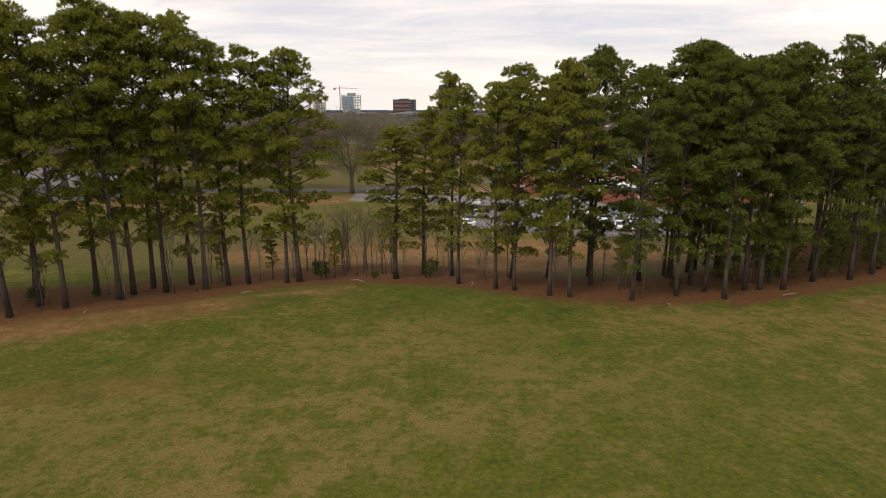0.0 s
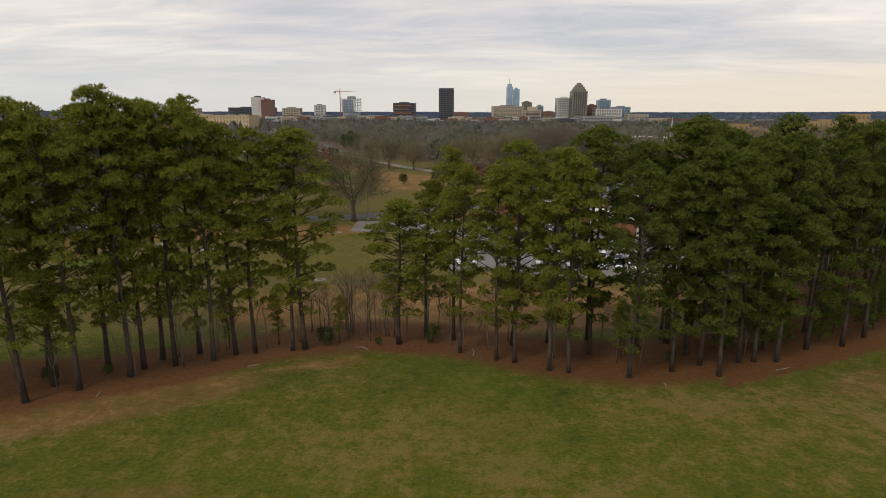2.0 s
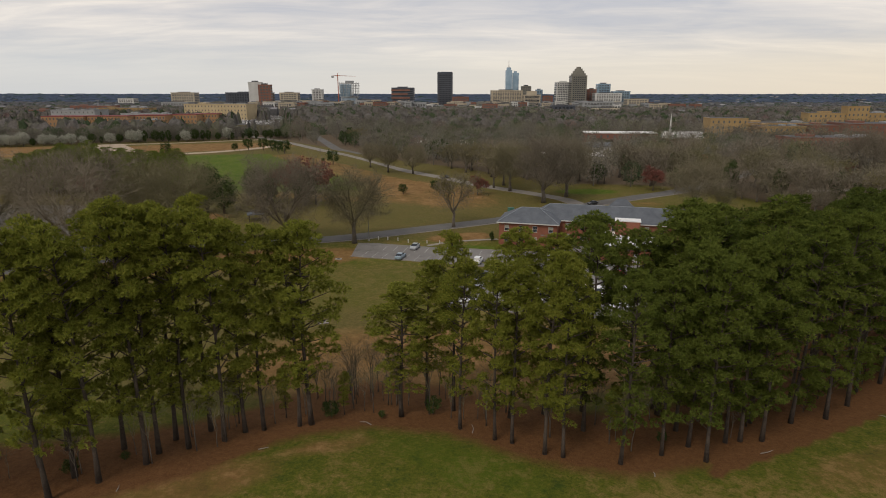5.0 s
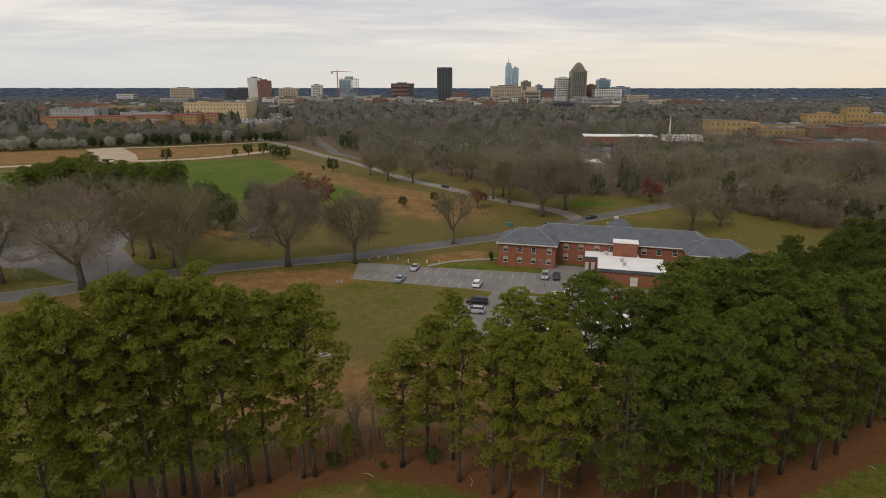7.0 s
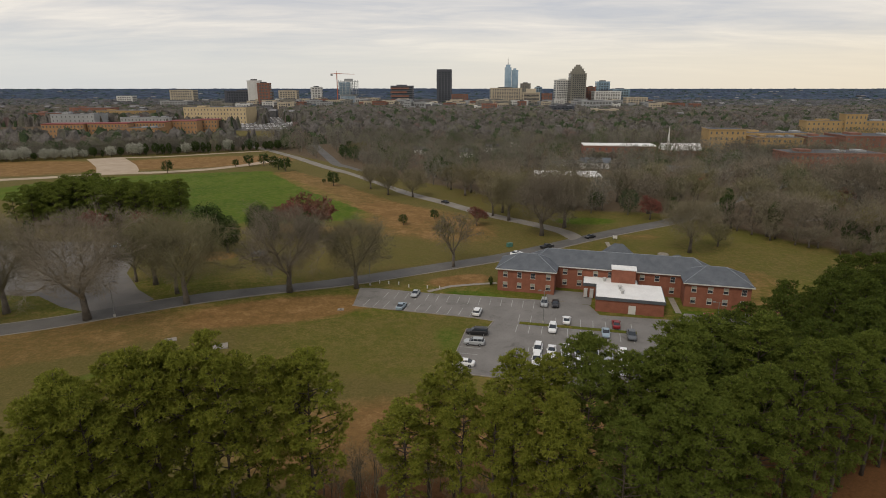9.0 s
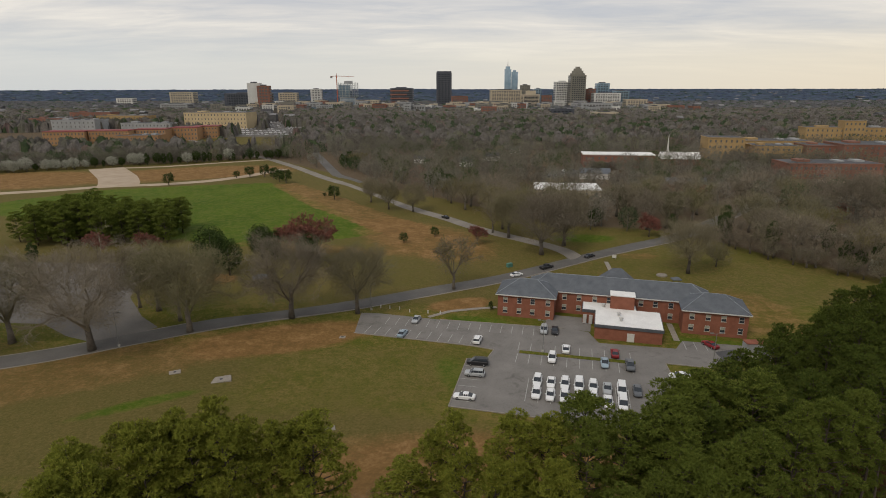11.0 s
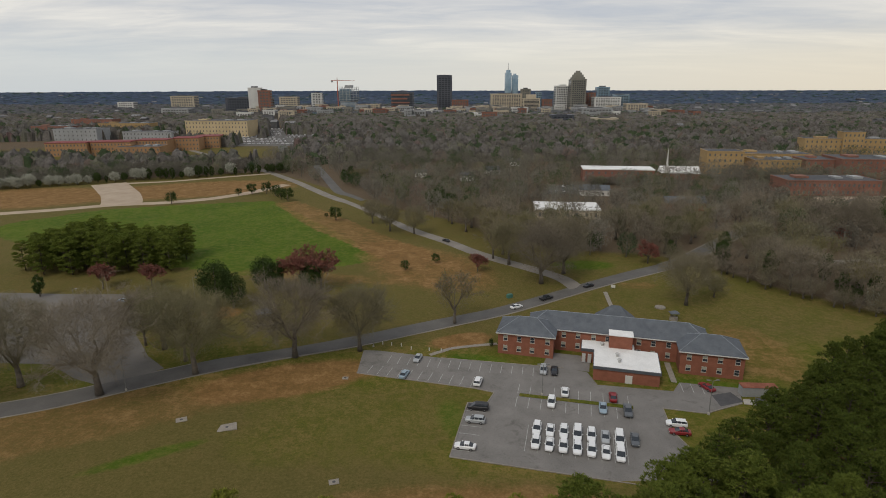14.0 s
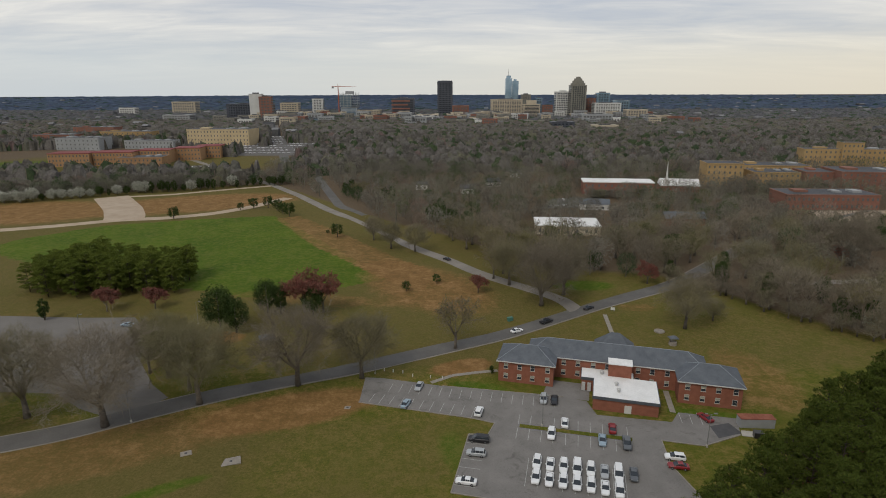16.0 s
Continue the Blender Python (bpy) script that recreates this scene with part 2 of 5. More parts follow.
class Shape:
    """Gathers boxes, prisms and tubes into one mesh."""

    def __init__(self):
        self.v, self.f = [], []

    def add(self, v, f):
        n = len(self.v)
        self.v += [tuple(map(float, p)) for p in v]
        self.f += [tuple(int(i) + n for i in q) for q in f]
        return self

    def box(self, x0, x1, y0, y1, z0, z1):
        v = [(x, y, z) for z in (z0, z1) for y in (y0, y1) for x in (x0, x1)]
        return self.add(v, [(0, 2, 3, 1), (4, 5, 7, 6), (0, 1, 5, 4), (2, 6, 7, 3), (0, 4, 6, 2), (1, 3, 7, 5)])

    def prism(self, outline, z0, z1):
        n = len(outline)
        v = [(*p, z0) for p in outline] + [(*p, z1) for p in outline]
        return self.add(v, [tuple(range(n))[::-1], tuple(range(n, 2 * n))] + [(i, (i + 1) % n, n + (i + 1) % n, n + i) for i in range(n)])

    def hip(self, x0, x1, y0, y1, z0, rise, over=0.5, left=True, right=True):
        """A hipped roof with its ridge along x."""
        x0, x1, y0, y1 = x0 - over * left, x1 + over * right, y0 - over, y1 + over
        half, mid = (y1 - y0) / 2, (y0 + y1) / 2
        a, b = x0 + half * left, x1 - half * right
        v = [(x0, y0, z0), (x1, y0, z0), (x1, y1, z0), (x0, y1, z0), (a, mid, z0 + rise), (b, mid, z0 + rise)]
        lower = [(x, y, z0 - 0.25) for x, y, _ in v[:4]]
        return self.add(v + lower, [(0, 1, 5, 4), (2, 3, 4, 5), (3, 0, 4), (1, 2, 5), (6, 7, 1, 0), (7, 8, 2, 1), (8, 9, 3, 2), (9, 6, 0, 3), (9, 8, 7, 6)])

    def tube(self, points, radii, sides=6, cap=True):
        pts = [Vector(p) for p in points]
        rings = []
        for i, p in enumerate(pts):
            d = (pts[min(i + 1, len(pts) - 1)] - pts[max(i - 1, 0)]).normalized()
            a = d.orthogonal().normalized() if abs(d.z) < 0.95 else Vector((1, 0, 0))
            a = (a - d * a.dot(d)).normalized()
            b = d.cross(a)
            rings.append([p + (a * math.cos(k * math.tau / sides) + b * math.sin(k * math.tau / sides)) * radii[i] for k in range(sides)])
        f = []
        for i in range(len(pts) - 1):
            f += [(i * sides + k, i * sides + (k + 1) % sides, (i + 1) * sides + (k + 1) % sides, (i + 1) * sides + k) for k in range(sides)]
        if cap:
            f += [tuple(range(sides))[::-1], tuple(range((len(pts) - 1) * sides, len(pts) * sides))]
        return self.add([v for r in rings for v in r], f)

    def put(self, name, mat, parent=None, label="", smooth=False):
        return mesh_object(name, self.v, self.f, mat, parent, label, smooth)


def thing(name, label, category, m=None, group="", kind=""):
    ob = new(name)
    ob.empty_display_size = 0.5
    if m is not None:
        ob.matrix_basis = m
    return tagged(ob, label, category, group, kind)


# ---- ground ----


def step(a, b, v):
    u = np.clip((np.asarray(v, float) - a) / (b - a), 0, 1)
    return u * u * (3 - 2 * u)


def land(x, y):
    """Height of the ground."""
    return -5 * step(40, 105, y) * (1 - 0.5 * step(20, 70, -np.asarray(x, float))) + 2 * step(168, 245, y) + 35 * step(2400, 4900, np.hypot(x, y))


def row_front(x):
    return np.interp(x, [-80, -36, -32, -25, -17, -9, 0, 9, 17, 26, 38, 51, 90, 140], [36, 44, 46.5, 50, 57.5, 60, 58.5, 52.5, 49.8, 51.2, 56, 64, 80, 100])


def blob(x, y, cx, cy, rx, ry, turn=0.0):
    c, s = math.cos(radians(turn)), math.sin(radians(turn))
    u, v = ((x - cx) * c + (y - cy) * s) / rx, (-(x - cx) * s + (y - cy) * c) / ry
    return 1 - step(0.55, 1.15, np.hypot(u, v))


def inside(x, y, poly):
    hit = np.zeros(np.shape(x), bool)
    for (ax, ay), (bx, by) in zip(poly, poly[1:] + poly[:1]):
        if ay != by:
            hit ^= ((ay > y) != (by > y)) & (x < (bx - ax) * (y - ay) / (by - ay) + ax)
    return hit.astype(float)


FIELD = [(-240, 292), (-234, 318), (-204, 349), (-160, 364), (-110, 375), (-70, 314), (-43, 275), (-26, 250), (-54, 228), (-79, 221), (-110, 232), (-170, 255)]


def axis(*spans):
    return np.unique(np.concatenate([np.arange(a, b, s) for a, b, s in spans] + [[spans[-1][1]]]).round(3))


gx = axis((-5200, -1000, 400), (-1000, -300, 50), (-300, -135, 2.5), (-135, 135, 1.5), (135, 300, 5), (300, 1000, 50), (1000, 5200, 400))
gy = axis((-5000, -200, 400), (-200, -20, 20), (-20, 200, 1.5), (200, 460, 2.5), (460, 700, 12), (700, 1500, 60), (1500, 2400, 100), (2400, 4980, 120))
X, Y = np.meshgrid(gx, gy)
Z = land(X, Y)
nx, ny = len(gx), len(gy)
idx = np.arange(nx * ny).reshape(ny, nx)
quads = np.stack([idx[:-1, :-1], idx[:-1, 1:], idx[1:, 1:], idx[1:, :-1]], -1).reshape(-1, 4)
ground = mesh_object("ground", np.stack([X, Y, Z], -1).reshape(-1, 3), quads, GRASS, smooth=True)
tagged(ground, "patchy green and tan winter grass with bare brown soil", "ground", kind="structure")
front = row_front(X)
weights = {
    "straw": step(-2.5, 2.5, Y - front) * (1 - step(11, 17, Y - front)) * (1 - step(95, 130, np.abs(X))) + inside(X, Y, [(26, 50), (51, 62), (140, 98), (140, 150), (80, 116), (44, 82)]),
    "dry": np.clip(blob(X, Y, -18, 26, 18, 8, 8) + blob(X, Y, -2, 41, 12, 7) * 0.9 + blob(X, Y, 8, 34, 10, 5) * 0.8 + blob(X, Y, 0, 29, 9, 3) + blob(X, Y, 20, 46, 12, 3, 10) + blob(X, Y, 34, 45, 18, 6, 15) * 0.9 + step(66, 80, Y) * 0.6 + blob(X, Y, 15, 102, 40, 6, -12) * 0.9, 0, 1),
    "litter": np.clip(step(0, 14, Y - np.interp(X, [-900, -330, -250, -150, -60, 0, 50, 62, 95, 112, 128, 148, 300], [425, 432, 464, 505, 385, 325, 262, 255, 248, 229, 204, 183, 150])) * step(150, 200, Y) - blob(X, Y, -350, 660, 210, 125), 0, 1),
    "tired": np.clip(step(150, 175, Y) * (0.75 - 0.15 * step(30, 60, X)) + blob(X, Y, -110, 110, 70, 26, 15) * 0.8 + blob(X, Y, -5, 84, 90, 24) * 0.8 + blob(X, Y, -80, 100, 36, 18, 10) + blob(X, Y, -30, 118, 60, 26, 20) * 0.5, 0, 1),
    "dirt": np.clip(blob(X, Y, 5, 86, 44, 17) * 0.8 + blob(X, Y, -4, 76, 32, 13) * 0.7 + blob(X, Y, -38, 143, 28, 10, 26) * 0.85 + blob(X, Y, -85, 120, 66, 14, 27) * 0.5 + blob(X, Y, 5, 168, 12, 6, 20) + blob(X, Y, -8, 240, 26, 45, 40) * 0.7
                    + blob(X, Y, -180, 420, 85, 40, 20) + blob(X, Y, -280, 390, 65, 46) + inside(X, Y, [(-108, 366), (-94, 374), (-6, 262), (-8, 236), (-24, 247), (-66, 294)]) * 0.62 + blob(X, Y, -55, 222, 40, 9, -4) * 0.5 + blob(X, Y, -75, 185, 8, 6) + blob(X, Y, -30, 46, 18, 5, 25) * 0.7 + blob(X, Y, -22, 33, 8, 2.5, 10) * 0.5 + blob(X, Y, -12, 56, 6, 2, 15) * 0.6 + blob(X, Y, -150, 170, 60, 50) * 0.3
                    + blob(X, Y, 45, 52, 14, 4, 20) * 0.5 + blob(X, Y, 92, 160, 14, 26) * 0.5 + blob(X, Y, 75, 215, 10, 5) * 0.5, 0, 1),
    "lush": np.clip(inside(X, Y, FIELD) + blob(X, Y, 10, 155, 11, 4, -15) * 0.8 + blob(X, Y, 70, 140, 14, 3, -13) * 0.8 + blob(X, Y, 3, 122, 5, 14, 12) * 0.5 + blob(X, Y, 60, 240, 16, 8) * 0.8 + blob(X, Y, 2, 52, 14, 5, -30) * 0.42
                    + blob(X, Y, -62, 107, 15, 2.4, 32) * 0.7 + blob(X, Y, -450, 660, 90, 45) * 0.8 + blob(X, Y, -20, 125, 25, 12) * 0.25, 0, 1),
}
for key, w in weights.items():
    ground.data.attributes.new(key, "FLOAT", "POINT").data.foreach_set("value", w.ravel())


def ribbon(name, points, width, mat, label, lift=0.06, category="road", widths=None):
    """A paved strip along a smoothed line, laid on the ground with a thickness."""
    p = np.array(points, float)
    s = np.concatenate([[0], np.cumsum(np.hypot(*np.diff(p, axis=0).T))])
    n = max(2, int(s[-1] / 3))
    u = np.linspace(0, s[-1], n)
    line = np.stack([np.interp(u, s, p[:, 0]), np.interp(u, s, p[:, 1])], -1)
    for _ in range(4):
        line[1:-1] = (line[:-2] + line[2:] + 2 * line[1:-1]) / 4
    d = np.gradient(line, axis=0)
    d /= np.hypot(d[:, 0], d[:, 1])[:, None]
    side = np.stack([-d[:, 1], d[:, 0]], -1)
    half = (np.interp(u, s, widths) if widths else np.full(n, width)) / 2
    cols = []
    for k, dz in ((-1.02, -0.3), (-1, 0), (-0.33, 0.03), (0.33, 0.03), (1, 0), (1.02, -0.3)):
        q = line + side * (half * k)[:, None]
        cols.append(np.column_stack([q, land(*line.T) + lift + dz]))
    v = np.stack(cols, 1).reshape(-1, 3)
    f = [(i * 6 + k, i * 6 + k + 1, (i + 1) * 6 + k + 1, (i + 1) * 6 + k) for i in range(n - 1) for k in range(5)]
    f = [q[::-1] for q in f]
    return tagged(mesh_object(name, v, f, mat), label, category, kind="structure")


def slab(name, outline, mat, label, lift=0.06, category="pavement", z=None):
    base = float(np.mean([land(x, y) for x, y in outline])) if z is None else z
    return tagged(Shape().prism(outline, base - 0.6, base + lift).put(name, mat), label, category, kind="structure")


MAIN_ROAD = [(-190, 96), (-106, 124), (-93, 129.5), (-81, 137), (-67, 145), (-54.5, 152.8), (-42, 160), (-28.7, 167), (-15.7, 174), (2.4, 183), (18.8, 191), (33, 200), (48, 210), (61, 218.5), (77.5, 228), (95, 238), (104, 245), (119, 260), (169, 311), (221, 351), (300, 400)]
LONG_ROAD = [(-300, 700), (-215, 590), (-145, 500), (-111, 449), (-78.6, 394), (-47.6, 349.5), (-28, 322), (-12.4, 298), (2.6, 279), (13, 262), (25, 247), (38, 234), (48, 223.5), (51, 212)]
ribbon("road_main", MAIN_ROAD, 7.2, ROAD_ASPHALT, "grey asphalt two-lane road with worn pale edges", 0.08)
ribbon("road_shoulder", MAIN_ROAD, 8.3, PALE_ROAD, "pale sandy shoulder along the asphalt road", 0.03)
ribbon("road_long", LONG_ROAD, 6.6, PALE_ROAD, "pale worn asphalt road running towards the woods", 0.05)
ribbon("road_dirt", [(-400, 318), (-262, 337), (-235, 348), (-206, 364), (-176, 370), (-152, 384), (-136, 403), (-118, 440)], 9, DIRT_ROAD, "pale packed dirt track beside the green field", 0.05)
ribbon("road_dirt_spur", [(-203, 362), (-206, 372), (-222, 400), (-240, 425), (-256, 447)], 24, DIRT_ROAD, "wide pale dirt turnout", 0.07)
ribbon("road_dirt_top", [(-256, 445), (-215, 456.5), (-179, 480), (-145, 500)], 6, DIRT_ROAD, "narrow pale dirt track under the hedge", 0.04)
ribbon("road_side", [(-130, 590), (-110, 524), (-73, 407), (-53, 378)], 7, ROAD_ASPHALT, "dark asphalt lane between the trees", 0.03)
ribbon("road_distant", [(-420, 1500), (-300, 1078), (-181, 677), (-165, 600)], 11, ROAD_ASPHALT, "straight distant grey street", 0.06)
PARKING = [(-24.3, 147.0), (7.4, 138.4), (12.5, 136.2), (10.3, 131.0), (5.5, 131.3), (0.7, 109.3), (38.0, 100.0), (55.5, 96.0), (53.9, 107), (51.5, 118.5), (52.9, 128.2), (62.4, 125.8), (73.4, 130.3), (76.3, 137.9), (62, 141), (58.6, 136.4), (40, 140), (39, 147), (33, 149.5), (-1, 156), (-19, 161), (-40, 163), (-40, 155)]
slab("parking_lot", PARKING, ASPHALT, "grey asphalt car park with white bay lines", 0.05, z=-5.0)


def drape(name, outline, mat, label, lift=0.06, category="pavement"):
    """A paved sheet that follows the ground."""
    bm = bmesh.new()
    bm.faces.new([bm.verts.new((x, y, 0)) for x, y in outline])
    bmesh.ops.triangulate(bm, faces=bm.faces[:])
    for _ in range(4):
        bmesh.ops.subdivide_edges(bm, edges=[e for e in bm.edges if e.calc_length() > 4], cuts=1, use_grid_fill=True)
    bmesh.ops.triangulate(bm, faces=bm.faces[:])
    for v in bm.verts:
        v.co.z = float(land(v.co.x, v.co.y)) + lift
    bmesh.ops.recalc_face_normals(bm, faces=bm.faces[:])
    me = bpy.data.meshes.new(name)
    bm.to_mesh(me)
    bm.free()
    me.materials.append(mat)
    return tagged(new(name, me), label, category, kind="structure")


drape("parking_lot_west", [(-165, 204), (-132, 202), (-113.5, 202), (-101, 186), (-95, 168), (-89, 160), (-84, 153), (-76, 145.5), (-80, 140.5), (-88, 136), (-97, 140), (-108, 148), (-165, 152)], DULL_ASPHALT, "empty grey asphalt car park among bare trees", 0.07)

slab("courtyard", [(27.5, 151.0), (39.6, 147.2), (42.2, 156.4), (30.6, 159.6)], ASPHALT, "grey paved yard between the brick wings", 0.045, z=-5.0)
drape("school_yard", [(70, 408), (100, 412), (126, 440), (122, 452), (84, 446)], ROAD_ASPHALT, "grey asphalt yard among bare trees", 0.1)
drape("sand_lot", [(242, 366), (330, 356), (345, 396), (254, 396)], DIRT_ROAD, "pale bare sandy lot", 0.1)
ribbon("road_lane", [(150, 241), (171, 243), (194, 245), (230, 248)], 5, PALE_ROAD, "narrow pale lane behind the thicket", 0.06)

# ---- trees ----


def rand_dirs(rng, n):
    v = rng.normal(size=(n, 3))
    return v / np.linalg.norm(v, axis=1)[:, None]


def blades(rng, centers, dirs, length, width, level=0.0):
    """Thin triangles that start at centers and run along dirs."""
    n = len(centers)
    side = np.cross(dirs, rand_dirs(rng, n) * (1 - level) + np.array([0, 0, level]))
    side /= np.linalg.norm(side, axis=1)[:, None] + 1e-9
    L, W = np.asarray(length)[:, None], np.asarray(width)[:, None]
    v = np.stack([centers - side * W / 2, centers + side * W / 2, centers + dirs * L], 1).reshape(-1, 3)
    return v, np.arange(n * 3).reshape(-1, 3)


def join(chunks):
    vs, fs, n = [], [], 0
    for v, f in chunks:
        vs.append(v)
        fs.append(f + n)
        n += len(v)
    return np.concatenate(vs), np.concatenate(fs)


def tris(shape):
    f = []
    for q in shape.f:
        f += [(q[0], q[i], q[i + 1]) for i in range(1, len(q) - 1)]
    return np.array(shape.v), np.array(f)


def tufts(rng, centers, outward, per, size):
    """Round needle tufts: sprays of thin blades that lie open to the outside of the crown."""
    n = len(centers)
    c, o = np.repeat(centers, per, 0), np.repeat(outward, per, 0)
    r = np.repeat(rng.uniform(0.75, 1.25, n) * size, per)
    d = rand_dirs(rng, n * per) + o * 0.55 + np.array([0, 0, 0.25])
    d /= np.linalg.norm(d, axis=1)[:, None]
    face = o * 0.7 + np.array([0, 0, 0.5]) + rng.normal(0, 0.35, d.shape)
    side = np.cross(d, face)
    side /= np.linalg.norm(side, axis=1)[:, None] + 1e-9
    base = c + d * (r * rng.uniform(0.0, 0.35, n * per))[:, None]
    L, W = (r * rng.uniform(0.7, 1.1, n * per))[:, None], (r * rng.uniform(0.13, 0.22, n * per) * math.sqrt(9 / per))[:, None]
    v = np.stack([base - side * W, base + side * W, base + d * L], 1).reshape(-1, 3)
    return v, np.arange(n * per * 3).reshape(-1, 3)


def pine(seed, height=24.0, low=0.25, reach=3.6, upper=34, lower=17, poms=52, per=9, size=0.31, mat=None, full=False):
    """A tall pine: leaning trunk, limbs that end in cloud-like pads, each pad a heap of round needle tufts."""
    rng = np.random.default_rng(seed)
    lean = rng.normal(0, 0.35, 2)
    k = np.linspace(0, 1, 10)
    spine = np.stack([lean[0] * k ** 2 + 0.16 * np.sin(k * 5 + seed), lean[1] * k ** 2 + 0.16 * np.cos(k * 4 + seed) - 0.16, k * height * 0.985], -1)
    root = thing("pine_tree", "tall pine with a bare grey-brown trunk and dark green needles", "tree", group="pine trees along the field")
    rad = 0.20 * (1 - k) ** 0.8 + 0.012
    rad[0] *= 1.35
    Shape().tube(spine, rad, 9).put("trunk", PINE_BARK, root, smooth=True)
    wood, heaps, facing, pads = Shape(), [], [], []
    bulge = rng.uniform(0.9, 1.12, 5)
    if full:
        for i in range(upper):
            h = 0.12 + 0.84 * (i + rng.uniform()) / upper
            pads.append((h, reach * math.sqrt(max(0.02, 1 - ((h - 0.45) / 0.54) ** 2)) * rng.uniform(0.5, 1.0), rng.uniform(1.0, 1.6)))
    else:
        for i in range(upper):
            h = 0.54 + 0.43 * ((i + rng.uniform()) / upper) ** 0.85
            dome = np.interp(h, [0.54, 0.62, 0.72, 0.80, 0.88, 0.93, 0.97], [0.92, 1.0, 0.93, 0.78, 0.54, 0.33, 0.10])
            pads.append((h, reach * dome * bulge[i % 5] * rng.uniform(0.25, 1.0) ** 0.45, rng.uniform(0.7, 1.15)))
        for i in range(lower):
            h = low + (0.56 - low) * ((i + rng.uniform()) / lower) ** 0.8
            pads.append((h, reach * np.interp(h, [0.1, 0.3, 0.55], [0.35, 0.6, 0.9]) * rng.uniform(0.45, 1.05), rng.uniform(0.6, 1.1)))
    for i, (h, out, r) in enumerate(pads):
        p0 = np.array([np.interp(max(0.05, h - 0.02 - 0.014 * out), k, spine[:, j]) for j in range(3)])
        a = i * 2.4 + rng.uniform(-0.5, 0.5)
        axis0 = np.array([np.interp(h, k, spine[:, j]) for j in range(3)])
        c = axis0 + np.array([math.cos(a) * out, math.sin(a) * out, rng.normal(0, 0.2)])
        mid = (p0 + c) / 2 + rng.normal(0, 0.12, 3)
        r0 = 0.035 + 0.016 * out
        wood.tube([p0, mid, c], [r0, r0 * 0.7, 0.025], 4, False)
        n = max(5, int(poms * r * r))
        d = rand_dirs(rng, n)
        d[:, 2] = np.where(d[:, 2] < -0.15, -d[:, 2], d[:, 2])
        # a pad is longer along its limb than across it
        q = d * (r * rng.uniform(0.45, 1.0, n) ** 0.4)[:, None] * np.array([1.15, 0.9, 0.68])
        ca, sa = math.cos(a), math.sin(a)
        q = c + np.stack([q[:, 0] * ca - q[:, 1] * sa, q[:, 0] * sa + q[:, 1] * ca, q[:, 2]], -1)
        heaps.append(q)
        o = (q - c) / r + (c - axis0) / (2 * reach)
        facing.append(o / (np.linalg.norm(o, axis=1)[:, None] + 1e-9))
        for w in q[:: max(1, n // 4)]:
            wood.tube([mid * 0.3 + c * 0.7, w], [0.022, 0.008], 3, False)
    v, f = tufts(rng, np.concatenate(heaps), np.concatenate(facing), per, size)
    mesh_object("crown", v, f, mat or NEEDLES, root)
    wv, wf = tris(wood)
    tagged(mesh_object("branchwork", wv, wf, PINE_BARK, root), kind="stuff")
    return root


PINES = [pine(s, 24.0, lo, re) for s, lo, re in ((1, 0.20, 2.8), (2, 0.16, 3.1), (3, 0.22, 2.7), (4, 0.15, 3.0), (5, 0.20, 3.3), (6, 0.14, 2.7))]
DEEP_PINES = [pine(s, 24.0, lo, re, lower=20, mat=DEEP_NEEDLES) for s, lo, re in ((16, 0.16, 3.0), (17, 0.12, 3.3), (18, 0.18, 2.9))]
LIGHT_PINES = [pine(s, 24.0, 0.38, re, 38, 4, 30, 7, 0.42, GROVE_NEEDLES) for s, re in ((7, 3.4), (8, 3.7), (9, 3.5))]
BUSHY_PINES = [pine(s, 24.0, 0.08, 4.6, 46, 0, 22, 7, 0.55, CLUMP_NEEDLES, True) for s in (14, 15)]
used = set()


def plant(kinds, i, x, y, height, base, rng, lift=-0.1, wide=1.0):
    s = height / base
    m = pose(x, y, float(land(x, y)) + lift, 0, 0, rng.uniform(0, 360)) @ Matrix.Diagonal((s * wide, s * wide, s, 1))
    if kinds[i] not in used:
        used.add(kinds[i])
        kinds[i].matrix_basis = m
        return kinds[i]
    return copy_thing(kinds[i], m @ Matrix.Diagonal([1 / k for k in kinds[i].scale] + [1]))


ROW = [
    (-36.6, 46.6, 25.0), (-36.3, 50.0, 25.2), (-33.3, 49.1, 25.5), (-33.9, 55.1, 26.8), (-30.5, 51.9, 26.4), (-30.4, 54.1, 26.6), (-29.6, 56.9, 26.6), (-27.3, 55.3, 25.8), (-26.6, 59.2, 25.6),
    (-24.1, 57.1, 25.2), (-22.8, 59.2, 24.7), (-20.8, 59.8, 23.4), (-16.8, 60.1, 23.5), (-15.6, 61.2, 23.6), (-5.1, 62.8, 16.6), (1.0, 64.5, 22.6), (1.6, 59.8, 21.3), (5.2, 57.3, 21.6), (7.3, 56.6, 22.4), (10.1, 54.2, 22.8),
    (12.2, 53.7, 23.0), (15.9, 59.3, 23.7), (17.9, 52.0, 21.9), (22.4, 53.7, 22.4), (26.4, 59.3, 24.0), (26.0, 55.3, 24.5), (26.5, 52.6, 24.1), (30.2, 56.6, 24.0), (31.9, 56.6, 24.0), (34.5, 56.6, 24.4),
    (40.5, 60.7, 24.8), (45.0, 62.3, 24.8), (50.1, 65.8, 25.3)]
rng = np.random.default_rng(7)
